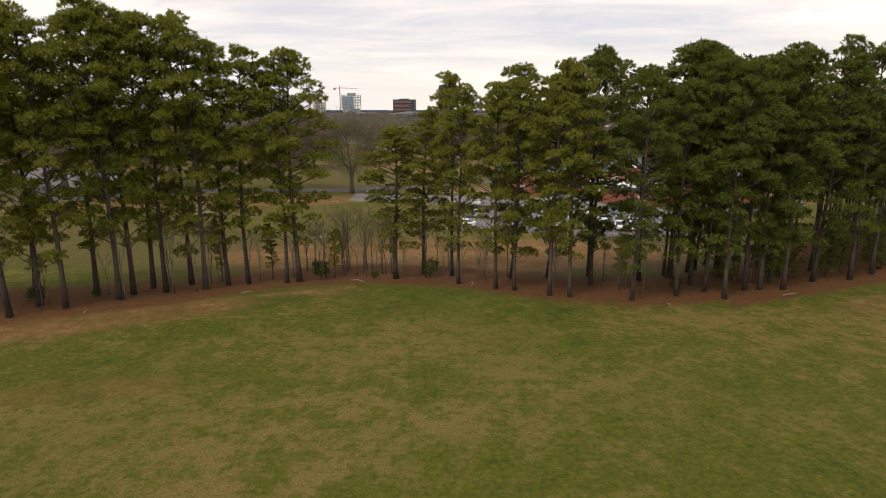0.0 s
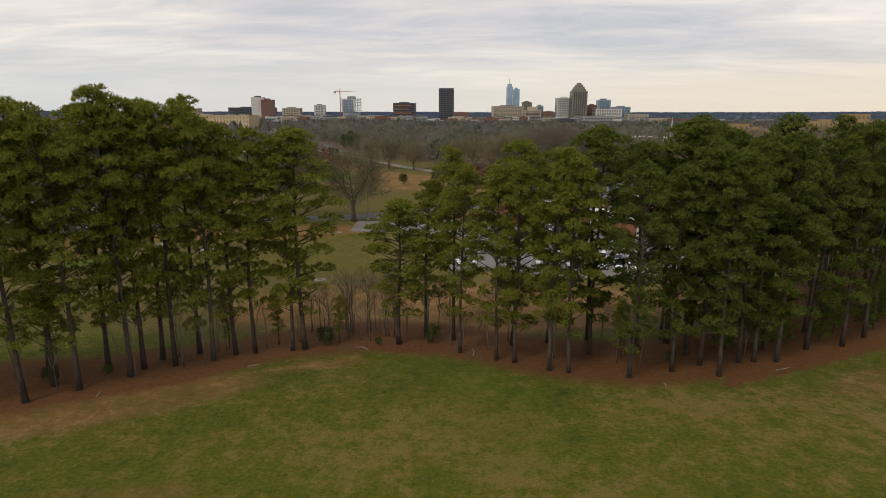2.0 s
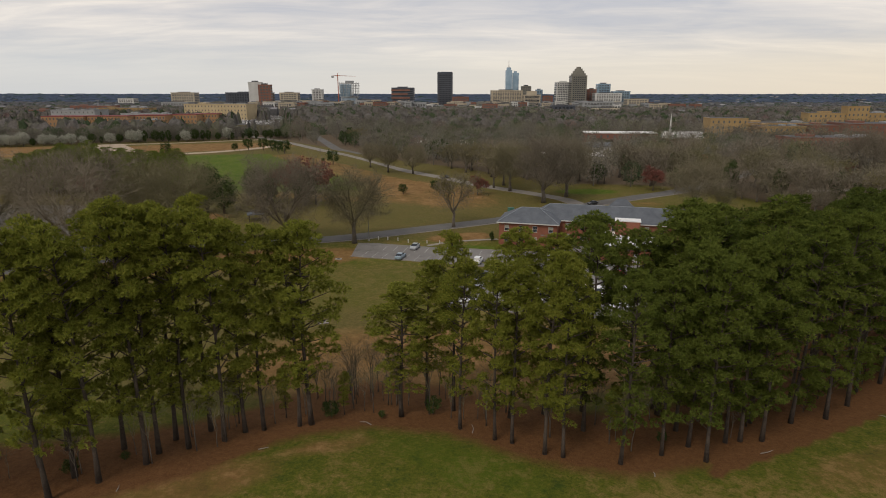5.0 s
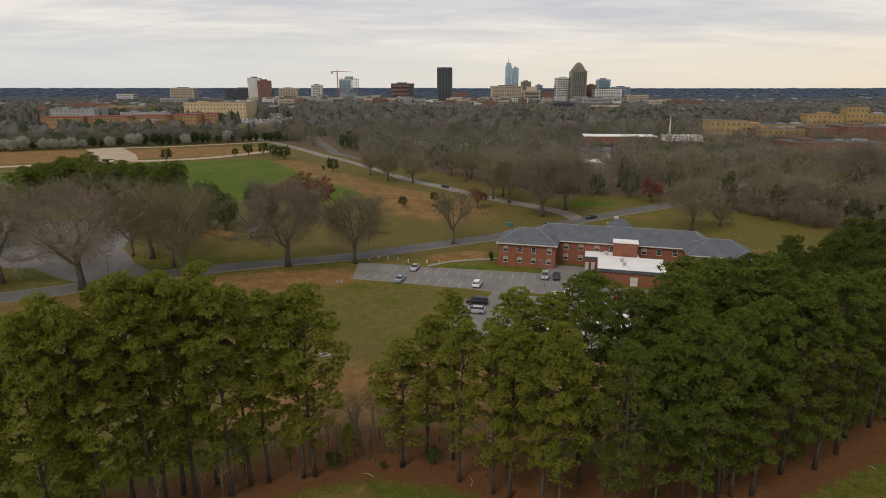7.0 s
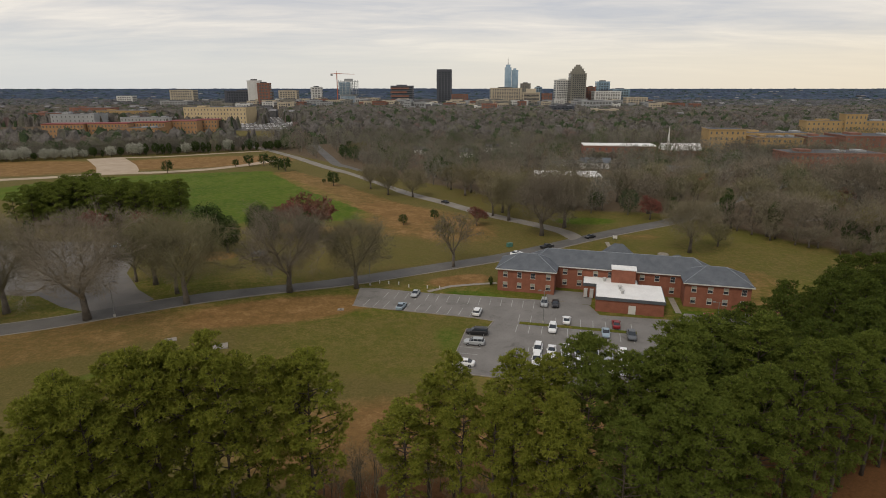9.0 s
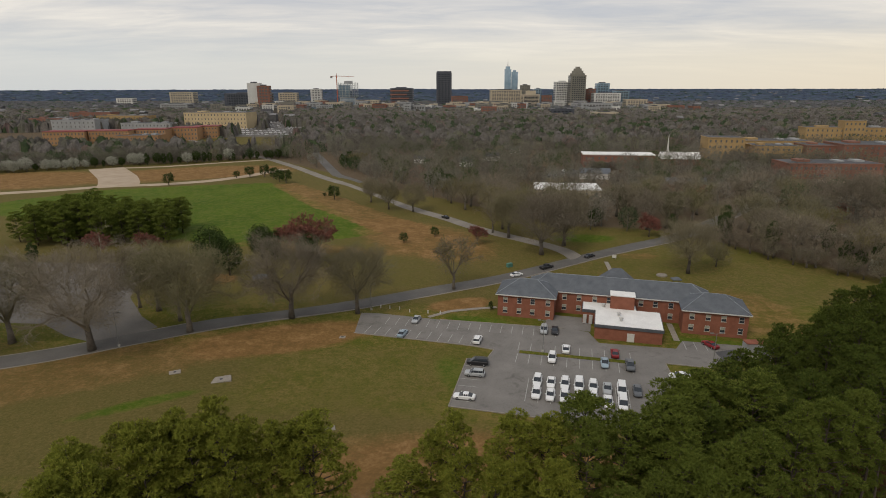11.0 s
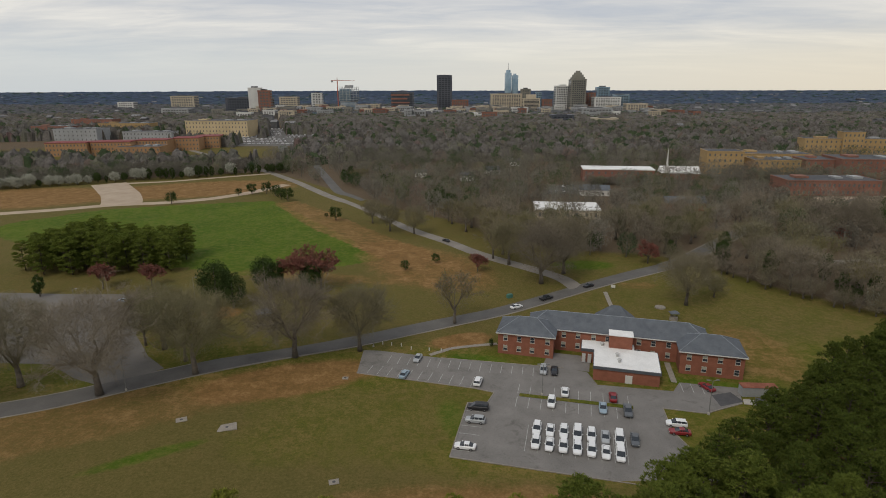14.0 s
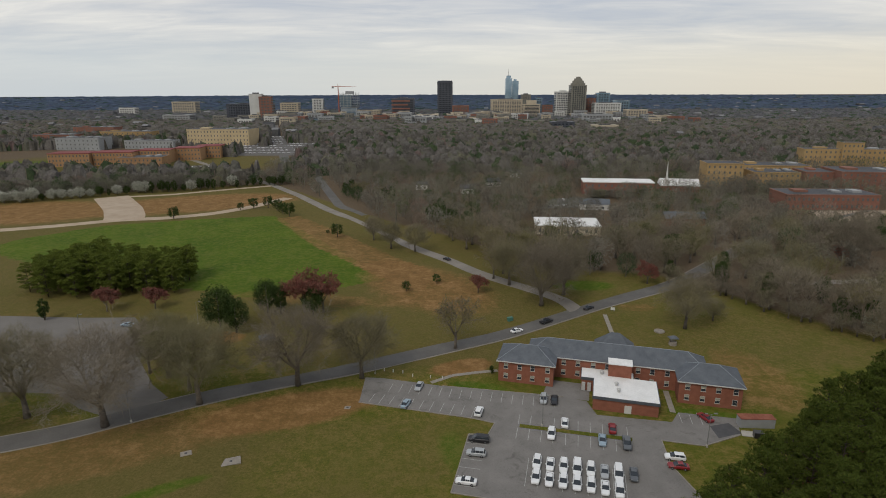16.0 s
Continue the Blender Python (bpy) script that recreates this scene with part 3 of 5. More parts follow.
for n, (x, y, h) in enumerate(ROW):
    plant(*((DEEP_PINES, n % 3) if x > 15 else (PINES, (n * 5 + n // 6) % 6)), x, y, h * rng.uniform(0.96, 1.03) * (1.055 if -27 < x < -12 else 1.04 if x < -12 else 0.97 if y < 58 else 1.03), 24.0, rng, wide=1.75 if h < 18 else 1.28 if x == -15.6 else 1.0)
for x, y, h in ((-41, 45, 24), (-44, 49, 24), (-47, 43, 23), (-51, 46, 23), (-56, 41, 22), (-62, 42, 21)):
    plant(PINES, int(rng.integers(6)), x, y, h, 24.0, rng, wide=1.05)
# second rank behind the row
for x, y, h in ((7.8, 62.5, 24.0), (12.0, 63.5, 23.2), (-40, 55, 24.5), (16.6, 64.6, 25.8), (21.5, 62, 24.0), (25.6, 63.5, 26.6), (29.5, 67.0, 27.2), (34, 70, 26.3), (39.7, 68.7, 27.0), (-2.6, 66, 19.5)):
    plant(*((DEEP_PINES, int(rng.integers(3))) if x > 15 else (PINES, int(rng.integers(6)))), x, y, h * 0.985, 24.0, rng, wide=1.35)
# the grove that runs back from the row
spots = [(x, y) for x, y, _ in ROW]
for _ in range(6000):
    x, y = rng.uniform(24, 135), rng.uniform(52, 150)
    back = np.interp(x, [24, 43, 63, 80, 112, 135], [64, 80, 96, 113, 133, 146]) + 2.0
    if y < row_front(x) + 3 or y > back or any((x - a) ** 2 + (y - b) ** 2 < 19 for a, b in spots):
        continue
    spots.append((x, y))
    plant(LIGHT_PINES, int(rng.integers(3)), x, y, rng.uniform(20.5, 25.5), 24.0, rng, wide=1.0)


# ---- bare trees ----
TWIGS = mottled("bare_twigs", (0.122, 0.103, 0.075), (0.216, 0.185, 0.138), 0.5, 0.95, per="object", spread=0.25)
bt, bb = TWIGS.node_tree, TWIGS.node_tree.nodes["Principled BSDF"]
plain = bb.inputs["Base Color"].links[0].from_socket
sort = math_node(bt, "FRACT", math_node(bt, "MULTIPLY", bt.nodes.new("ShaderNodeObjectInfo").outputs["Random"], 7.3), 0.0)
link(bt, mix(bt, ramp(bt, sort, [(0.45, (0, 0, 0)), (1.0, (0.75, 0.75, 0.75))]), plain, (0.150, 0.142, 0.060)), bb.inputs["Base Color"])
RED_BUDS = mottled("red_buds", (0.140, 0.045, 0.036), (0.215, 0.090, 0.064), 0.8, 0.9, per="island", spread=0.3)
BROAD_LEAF = mottled("evergreen_leaf", (0.024, 0.042, 0.012), (0.060, 0.088, 0.024), 0.5, 0.85, 0.0, 0.06, per="island", spread=0.4)
OLIVE_BUDS = mottled("olive_buds", (0.110, 0.095, 0.035), (0.180, 0.155, 0.060), 0.5, 0.9, per="island", spread=0.3)
BLOSSOM = mottled("white_blossom", (0.26, 0.27, 0.21), (0.46, 0.46, 0.39), 0.5, 0.9, per="island", spread=0.3)


def bare_tree(seed, height, name, label, category="tree", group="bare trees", spread=0.75, depth=4, twigs=10, twig_mat=None, buds=0, bud_mat=None, twig_w=0.045, fork=0.22, haze=0, girth=1.0):
    """A leafless broadleaf tree: short trunk, forking limbs and a haze of fine twigs."""
    rng = np.random.default_rng(seed)
    root = thing(name, label, category, group=group)
    trunk, wood, tips, tipdirs = Shape(), Shape(), [], []
    top = height * fork
    trunk.tube([(0, 0, 0), (0.05, 0, top * 0.5), (rng.normal(0, 0.15), rng.normal(0, 0.15), top), (0, 0, top * 1.6)], [height * g for g in (0.034 * girth, 0.024 * girth, 0.021 * girth, 0.008 * girth)], 8)

    def grow(p, d, length, r, level):
        mid = p + d * length * 0.5 + rng.normal(0, 0.04 * length, 3)
        end = p + d * length + np.array([0, 0, 0.05 * length])
        wood.tube([p, mid, end], [r, r * 0.8, r * 0.55], 5 if level < 2 else 3, False)
        if level >= 2:
            for s in np.linspace(0.2, 1.0, twigs):
                tips.append(p + (end - p) * s)
                tipdirs.append(d)
        if level < depth:
            for _ in range(3 if level < 2 else 2 + int(rng.uniform() < 0.6)):
                e = d + rng.normal(0, 0.55, 3) * np.array([1, 1, 0.8])
                e[2] += 0.05
                e /= np.linalg.norm(e)
                grow(p + (end - p) * rng.uniform(0.62, 1.0), e, length * rng.uniform(0.58, 0.8), r * 0.55, level + 1)

    n = 6
    for i in range(n):
        a = i * math.tau / n + rng.uniform(-0.4, 0.4)
        out = spread * rng.uniform(0.6, 1.15)
        d = np.array([math.cos(a) * out, math.sin(a) * out, 1.0])
        d /= np.linalg.norm(d)
        grow(np.array([0, 0, top * rng.uniform(0.8, 1.35)]), d, height * rng.uniform(0.26, 0.34), height * 0.0098 * girth, 1)
    trunk.put("trunk", BARE_BARK, root, smooth=True)
    tips, tipdirs = np.array(tips), np.array(tipdirs)
    aim = tipdirs * 0.7 + rand_dirs(rng, len(tips)) * 1.0
    aim[:, 2] += 0.1
    aim /= np.linalg.norm(aim, axis=1)[:, None]
    tv, tf = blades(rng, tips, aim, rng.uniform(0.05, 0.115, len(tips)) * height, np.full(len(tips), twig_w))
    if haze:
        d = rand_dirs(rng, haze)
        wob = 0.82 + 0.18 * np.sin(d[:, 0] * 5 + seed) * np.cos(d[:, 1] * 6 + d[:, 2] * 4)
        c = d * (rng.uniform(0.25, 1.0, haze) ** 0.45 * wob)[:, None] * np.array([0.40, 0.40, 0.41]) * height
        c[:, 2] += height * 0.58
        a = d * 0.8 + rand_dirs(rng, haze) * 0.9
        a[:, 2] += 0.3
        a /= np.linalg.norm(a, axis=1)[:, None]
        hv, hf = blades(rng, c, a, rng.uniform(0.04, 0.085, haze) * height, np.full(haze, twig_w * 0.85))
        tv, tf = join([(tv, tf), (hv, hf)])
    wv, wf = tris(wood)
    crown = mesh_object("crown", *join([(wv, wf), (tv, tf)]), twig_mat or TWIGS, root)
    if buds:
        i = rng.integers(0, len(tips), buds)
        c = tips[i] + aim[i] * (rng.uniform(0, 0.1, buds) * height)[:, None]
        bv, bf = blades(rng, c, rand_dirs(rng, buds), rng.uniform(0.25, 0.5, buds), rng.uniform(0.2, 0.4, buds))
        mesh_object("foliage", bv, bf, bud_mat, root)
    return root


def leafy(seed, height, width, name, label, mat, n=2600, leaf=0.45, category="tree", group="", low=0.12):
    """A dense evergreen or flowering tree: trunk, limbs and many leaf clumps with gaps."""
    rng = np.random.default_rng(seed)
    root = thing(name, label, category, group=group)
    Shape().tube([(0, 0, 0), (0.1, 0, height * 0.4), (0, 0.1, height * 0.85)], [height * 0.03, height * 0.02, height * 0.006], 7).put("trunk", BARE_BARK, root, smooth=True)
    k = max(20, int(width * 20))
    d = rand_dirs(rng, k)
    c = d * (rng.uniform(0.35, 1.0, k) ** 0.5)[:, None] * np.array([width / 2, width / 2, height * (1 - low) / 2]) * 0.86
    c[:, 2] += height * (low + (1 - low) / 2)
    i = rng.integers(0, k, n)
    off = rand_dirs(rng, n) * (rng.uniform(0.3, 1.0, n) ** 0.5)[:, None] * width * 0.12
    aim = rand_dirs(rng, n)
    aim[:, 2] = aim[:, 2] * 0.7 + 0.25
    v, f = blades(rng, c[i] + off, aim, rng.uniform(0.7, 1.3, n) * leaf, rng.uniform(0.5, 1.0, n) * leaf)
    mesh_object("crown", v, f, mat, root)
    return root


OAKS = [bare_tree(s, 24.0, "bare_oak", "large leafless tree with spreading grey-brown limbs", group="bare trees along the road", spread=sp, depth=5, twigs=9, twig_w=0.042, haze=17000) for s, sp in ((11, 0.7), (12, 0.6), (13, 0.8))]
WOODS = [bare_tree(s, 18.0, "bare_tree", "leafless grey-brown winter tree in the woods", group="bare trees of the woods", spread=sp, depth=3, twigs=6, twig_w=0.13, fork=0.2, haze=1500) for s, sp in ((21, 0.6), (22, 0.75), (23, 0.5), (24, 0.85))]
BUDDING = [bare_tree(31, 18.0, "budding_tree", "bare tree with sparse olive-yellow spring buds", group="budding trees", depth=4, twigs=7, haze=1200, twig_w=0.09, buds=1500, bud_mat=OLIVE_BUDS)]
REDBUDS = [bare_tree(41, 10.0, "redbud_tree", "small tree covered with dull red spring buds", group="red budding trees", depth=4, twigs=6, twig_w=0.06, buds=5500, bud_mat=RED_BUDS)]
SAPLINGS = [bare_tree(s, 8.0, "sapling", "thin bare sapling at the foot of the pines", "sapling", "saplings", spread=0.3, depth=3, twigs=3, twig_w=0.02, fork=0.42, girth=0.3) for s in (81, 82)]
GREENS = [leafy(51, 12.0, 9.0, "evergreen_tree", "dense dark green broadleaf evergreen tree", BROAD_LEAF, 5200, 0.42, group="evergreen trees"), leafy(52, 12.0, 5.5, "evergreen_tree", "dense dark green broadleaf evergreen tree", BROAD_LEAF, 4200, 0.38, group="evergreen trees", low=0.03)]
SHRUBS = [leafy(61, 3.0, 2.6, "shrub", "rounded dark green shrub on the grass", BROAD_LEAF, 1500, 0.16, "shrub", "shrubs", 0.02)]
PEARS = [leafy(71, 8.0, 7.0, "blossoming_tree", "tree in pale white spring blossom by the hedge", BLOSSOM, 2400, 0.4, group="blossoming trees", low=0.1)]
rng = np.random.default_rng(17)
for n, (x, y, h) in enumerate(((-122, 126, 26), (-108, 136, 25), (-85.5, 131.6, 27.5), (-66.2, 142.4, 24.5), (-81.3, 157.5, 21), (-42.9, 155, 25), (-25.2, 161, 21), (86, 196, 20), (38, 217.6, 25), (49, 229, 24), (28, 241, 21), (-15, 296, 15), (-28, 301, 15), (-39, 317, 14), (99, 203, 9), (194, 268, 24))):
    plant(OAKS, n % 3, x, y, h * 1.04, 24.0, rng, wide=1.12)
for x, y, h in ((3.4, 181.3, 19.5), (-72, 150, 19), (-88, 160, 16), (27, 257, 20), (22, 250, 17), (60, 262, 18)):
    plant(BUDDING, 0, x, y, h, 18.0, rng)
for x, y, h in ((-126.9, 207.7, 10), (-110, 210.3, 9), (-53, 208, 16), (-46, 209, 15), (14, 232, 8), (88, 242, 10)):
    plant(REDBUDS, 0, x, y, h, 10.0, rng)
for k, x, y, h in ((0, -78, 190.5, 17), (0, -72, 189, 13), (0, -66, 206, 13.5), (1, -61, 205, 12), (0, -49, 205, 12), (1, -145.3, 200, 9), (1, 14, 163.5, 3.2)):
    plant(GREENS, k, x, y, h, 12.0, rng)
for x, y, h in ((-172, 366.4, 9), (-139, 394.7, 6), (-131, 398.5, 9), (-122, 402, 9.5), (-113, 392, 9), (-100, 373.6, 10), (-106, 380, 9), (-59.5, 318.4, 9), (-16, 234, 5), (-3.3, 243.5, 5), (-66, 325, 3), (-13.6, 62.6, 2.6), (-7.6, 62.5, 1.2), (-37, 50.5, 2.0), (23.5, 56.5, 1.5), (-1.5, 63.6, 2.6), (-33, 53, 1.2)):
    plant(SHRUBS, 0, x, y, h, 3.0, rng)
# thin undergrowth between and behind the trunks
for n in range(85):
    x = rng.uniform(-46, 34) if n > 24 else rng.uniform(-17, -4)
    plant(SAPLINGS, n % 2, x, float(row_front(x)) + rng.uniform(4, 11), rng.uniform(3.5, 9), 8.0, rng)
for x, y, h in ((-12.2, 63.5, 6.0), (-19, 62.5, 6.5), (18, 57, 7), (-24, 61, 7.0)):
    plant(PINES, 2, x, y, h, 24.0, rng, wide=1.2)
for x in np.arange(30, 110, 4.5):
    plant(BUSHY_PINES, int(rng.integers(2)), x, float(row_front(x)) + rng.uniform(4, 7), rng.uniform(6, 9.5), 24.0, rng, wide=1.0)
# a clump of pines beside the west car park
for _ in range(400):
    x, y = rng.uniform(-170, -109), rng.uniform(222, 250)
    if -127.5 < x < -124 or any((x - a) ** 2 + (y - b) ** 2 < 24 for a, b in spots):
        continue
    spots.append((x, y))
    plant(BUSHY_PINES, int(rng.integers(2)), x, y, rng.uniform(0.9, 1.05) * np.interp(x, [-170, -152, -127, -119, -99], [13.5, 17.5, 15, 16, 14]), 24.0, rng, wide=1.35)
# blossoming and bare hedge above the dirt track
def hedge_line(x):
    return float(np.interp(x, [-430, -310, -250, -215, -145, -118], [398, 427, 458, 471, 503, 514]))


for x in np.arange(-420, -120, 5.5):
    y = hedge_line(x) + rng.normal(0, 2.5)
    if rng.uniform() < (0.75 if -345 < x < -232 else 0.10):
        plant(PEARS, 0, x, y, rng.uniform(7, 12), 8.0, rng, wide=1.1)
    else:
        plant(GREENS, int(rng.integers(2)), x, y, rng.uniform(6, 11), 12.0, rng)
plant(PEARS, 0, 150, 193, 6.5, 8.0, rng)


def clear_of_roads(x, y, gap):
    for line in (MAIN_ROAD, LONG_ROAD, [(-130, 590), (-110, 524), (-73, 407), (-53, 378)]):
        p = np.array(line, float)
        a, b = p[:-1], p[1:]
        k = np.clip((((x, y) - a) * (b - a)).sum(1) / ((b - a) ** 2).sum(1), 0, 1)
        if np.hypot(*((a + (b - a) * k[:, None]) - (x, y)).T).min() < gap:
            return False
    return True


OPEN = [(72, 332, 34, 22), (96, 425, 36, 22), (178, 240, 22, 14), (265, 372, 40, 22), (106, 402, 26, 16), (141, 463, 40, 16), (193, 478, 26, 16), (149, 352, 18, 12), (-18, 491, 12, 12), (270, 400, 48, 26), (305, 505, 85, 32), (95, 430, 40, 14)]


def in_woods(x, y):
    """Woods behind the long road and the brick house."""
    edge = np.interp(x, [-170, -60, 0, 50, 62, 95, 112, 128, 148, 165, 200, 420], [560, 385, 325, 262, 255, 250, 232, 208, 187, 173, 272, 275])
    if y < edge or any(((x - a) / w) ** 2 + ((y - b) / d) ** 2 < 1 for a, b, w, d in OPEN):
        return False
    return clear_of_roads(x, y, 8 if y < 262 or x < 90 else 4.5)


wood_spots = []
joined = []
for _ in range(16000):
    x, y = rng.uniform(-170, 430), rng.uniform(185, 600)
    if abs(x) > 0.85 * y + 20 or not in_woods(x, y) or (wood_spots and np.min(np.hypot(*(np.array(wood_spots) - (x, y)).T)) < 5.5 + y / 75):
        continue
    wood_spots.append((x, y))
    roll = rng.uniform()
    if y > 330 or (y > 250 and roll > 0.75):
        joined.append((x, y, rng.uniform(9, 20), rng.uniform()))
    elif roll < 0.09:
        plant(GREENS, int(rng.integers(2)), x, y, rng.uniform(9, 15), 12.0, rng)
    elif roll < 0.12:
        plant(BUDDING, 0, x, y, rng.uniform(13, 18), 18.0, rng)
    elif roll < 0.14:
        plant(REDBUDS, 0, x, y, rng.uniform(7, 11), 10.0, rng)
    else:
        plant(WOODS, int(rng.integers(4)), x, y, rng.uniform(13, 20), 18.0, rng, wide=1.2)


def soft_trees(name, label, spots, seed, per=620):
    """Many winter trees too far to tell apart, joined: forked stems and hazy crowns."""
    rng = np.random.default_rng(seed)
    chunks, tones = [], []
    for x, y, h, tone in spots:
        z = float(land(x, y))
        wide = h * rng.uniform(0.36, 0.52)
        d = rand_dirs(rng, per)
        c = d * (rng.uniform(0.3, 1.0, per) ** 0.4)[:, None] * np.array([wide, wide, h * 0.43])
        c += (x, y, z + h * 0.56)
        a = d * 0.7 + rand_dirs(rng, per)
        a[:, 2] += 0.3
        a /= np.linalg.norm(a, axis=1)[:, None]
        v, f = blades(rng, c, a, rng.uniform(0.8, 1.8, per), rng.uniform(0.16, 0.34, per))
        stem = Shape().tube([(x, y, z - 0.3), (x + 0.2, y, z + h * 0.35), (x, y + 0.2, z + h * 0.8)], [0.28, 0.2, 0.05], 4, False)
        for k in range(4):
            q = k * 1.57 + tone * 9
            stem.tube([(x, y, z + h * 0.3), (x + math.cos(q) * wide * 0.7, y + math.sin(q) * wide * 0.7, z + h * 0.75)], [0.14, 0.03], 3, False)
        sv, sf = tris(stem)
        chunks += [(v, f), (sv, sf)]
        tones += [np.full(len(v), tone), np.full(len(sv), 0.3)]
    v, f = join(chunks)
    ob = mesh_object(name, v, f, CANOPY_TWIG)
    ob.data.attributes.new("tone", "FLOAT", "POINT").data.foreach_set("value", np.concatenate(tones))
    return tagged(ob, label, "woods", kind="stuff")


TONES = [(0.0, (0.101, 0.093, 0.074)), (0.30, (0.151, 0.139, 0.112)), (0.48, (0.197, 0.182, 0.154)), (0.62, (0.144, 0.140, 0.105)), (0.76, (0.171, 0.168, 0.107)), (0.80, (0.186, 0.131, 0.112)), (0.85, (0.050, 0.075, 0.035)), (1.0, (0.072, 0.100, 0.043))]
CANOPY_TWIG, ct, cb = material("winter_crowns", 0.95, 0, 0.06)
tone_of = ct.nodes.new("ShaderNodeAttribute")
tone_of.attribute_name = "tone"
link(ct, mix(ct, 1.0, ramp(ct, tone_of.outputs["Fac"], TONES), ramp(ct, ct.nodes.new("ShaderNodeNewGeometry").outputs["Random Per Island"], [(0.0, (0.82, 0.82, 0.82)), (1.0, (1.2, 1.2, 1.2))]), "MULTIPLY"), cb.inputs["Base Color"])
for x in np.arange(-430, -120, 6.0):
    for row in (10, 20, 31, 43, 56) if x < -200 else (10, 20):
        joined.append((x + rng.normal(0, 2), hedge_line(x) + row + rng.normal(0, 2), rng.uniform(8, 13), rng.uniform(0, 1)))
# dark evergreens under the woods' edge
for x, y, h in ((-3.6, 366, 13), (2.6, 354, 12), (-9, 372, 11), (-2, 378, 14), (6, 362, 10), (-38, 432, 13), (-44, 436, 11), (-70, 446, 14), (-76, 452, 11), (-64, 441, 10), (106, 300, 15), (109, 306, 12), (34, 291, 12), (70, 262, 10)):
    if clear_of_roads(x, y, 6):
        plant(GREENS, int(rng.integers(2)), x, y, h, 12.0, rng, wide=1.1)
for x, y, h in ((12, 300, 17), (24, 284, 18), (5, 318, 15), (40, 275, 17), (-62, 436, 15)):
    if clear_of_roads(x, y, 6):
        plant(BUDDING, 0, x, y, h, 18.0, rng, wide=1.2)
for n in range(46):
    x, y = (rng.uniform(232, 312), rng.uniform(462, 486)) if n < 30 else (rng.uniform(108, 172), rng.uniform(446, 456))
    joined.append((x, y, rng.uniform(6, 11) if n < 30 else rng.uniform(4, 8), rng.uniform()))
soft_trees("woods_near", "grey-brown leafless woods with olive and evergreen crowns", joined, 12)
# thicket under the woods' edge beside the lawn
for x in np.arange(98, 160, 3.0):
    y = np.interp(x, [95, 112, 128, 148, 165], [248, 230, 205, 184, 170]) + rng.normal(0, 2)
    plant(WOODS, int(rng.integers(4)), x, y, rng.uniform(6, 10), 18.0, rng, wide=1.5)
    if rng.uniform() < 0.42:
        plant(GREENS, int(rng.integers(2)), x + 3, y + 7, rng.uniform(9, 14), 12.0, rng)

# ---- far woods ----


def canopy_material(name, haze_tint):
    m, t, b = material(name, 0.95, 0, 0.1)
    tone = t.nodes.new("ShaderNodeAttribute")
    tone.attribute_name = "tone"
    c = mix(t, 1.0, ramp(t, tone.outputs["Fac"], TONES), haze_tint, "MULTIPLY")
    n = noise_at(t, 0.45, 6, 0.8)
    c = mix(t, 1.0, c, ramp(t, n, [(0.3, (0.52, 0.52, 0.52)), (0.7, (1.28, 1.28, 1.28))]), "MULTIPLY")
    link(t, c, b.inputs["Base Color"])
    bump(t, b, n, 0.8)
    return m


# these factors paint haze into the crown colours, bluer band by band
CANOPY = canopy_material("winter_canopy", (0.79, 0.79, 0.87))
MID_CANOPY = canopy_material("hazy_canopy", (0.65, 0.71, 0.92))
FAR_CANOPY = canopy_material("far_haze_canopy", (0.38, 0.55, 1.00))
CLEAR = [(-330, 592, 135, 36), (-225, 640, 75, 85), (-470, 670, 70, 60), (-500, 765, 130, 60), (-340, 825, 100, 60), (-330, 885, 75, 24), (-490, 803, 50, 18), (-597, 912, 50, 20), (-355, 640, 105, 40), (-295, 700, 60, 30), (-603, 1030, 60, 20), (-505, 946, 60, 20), (-413, 832, 60, 20), (-215, 800, 50, 120), (-460, 730, 130, 60), (415, 609, 60, 20), (150, 1740, 460, 110), (-480, 1690, 150, 60), (-345, 640, 150, 62), (-1040, 1970, 120, 80), (-700, 1560, 90, 60), (120, 1940, 420, 70)]


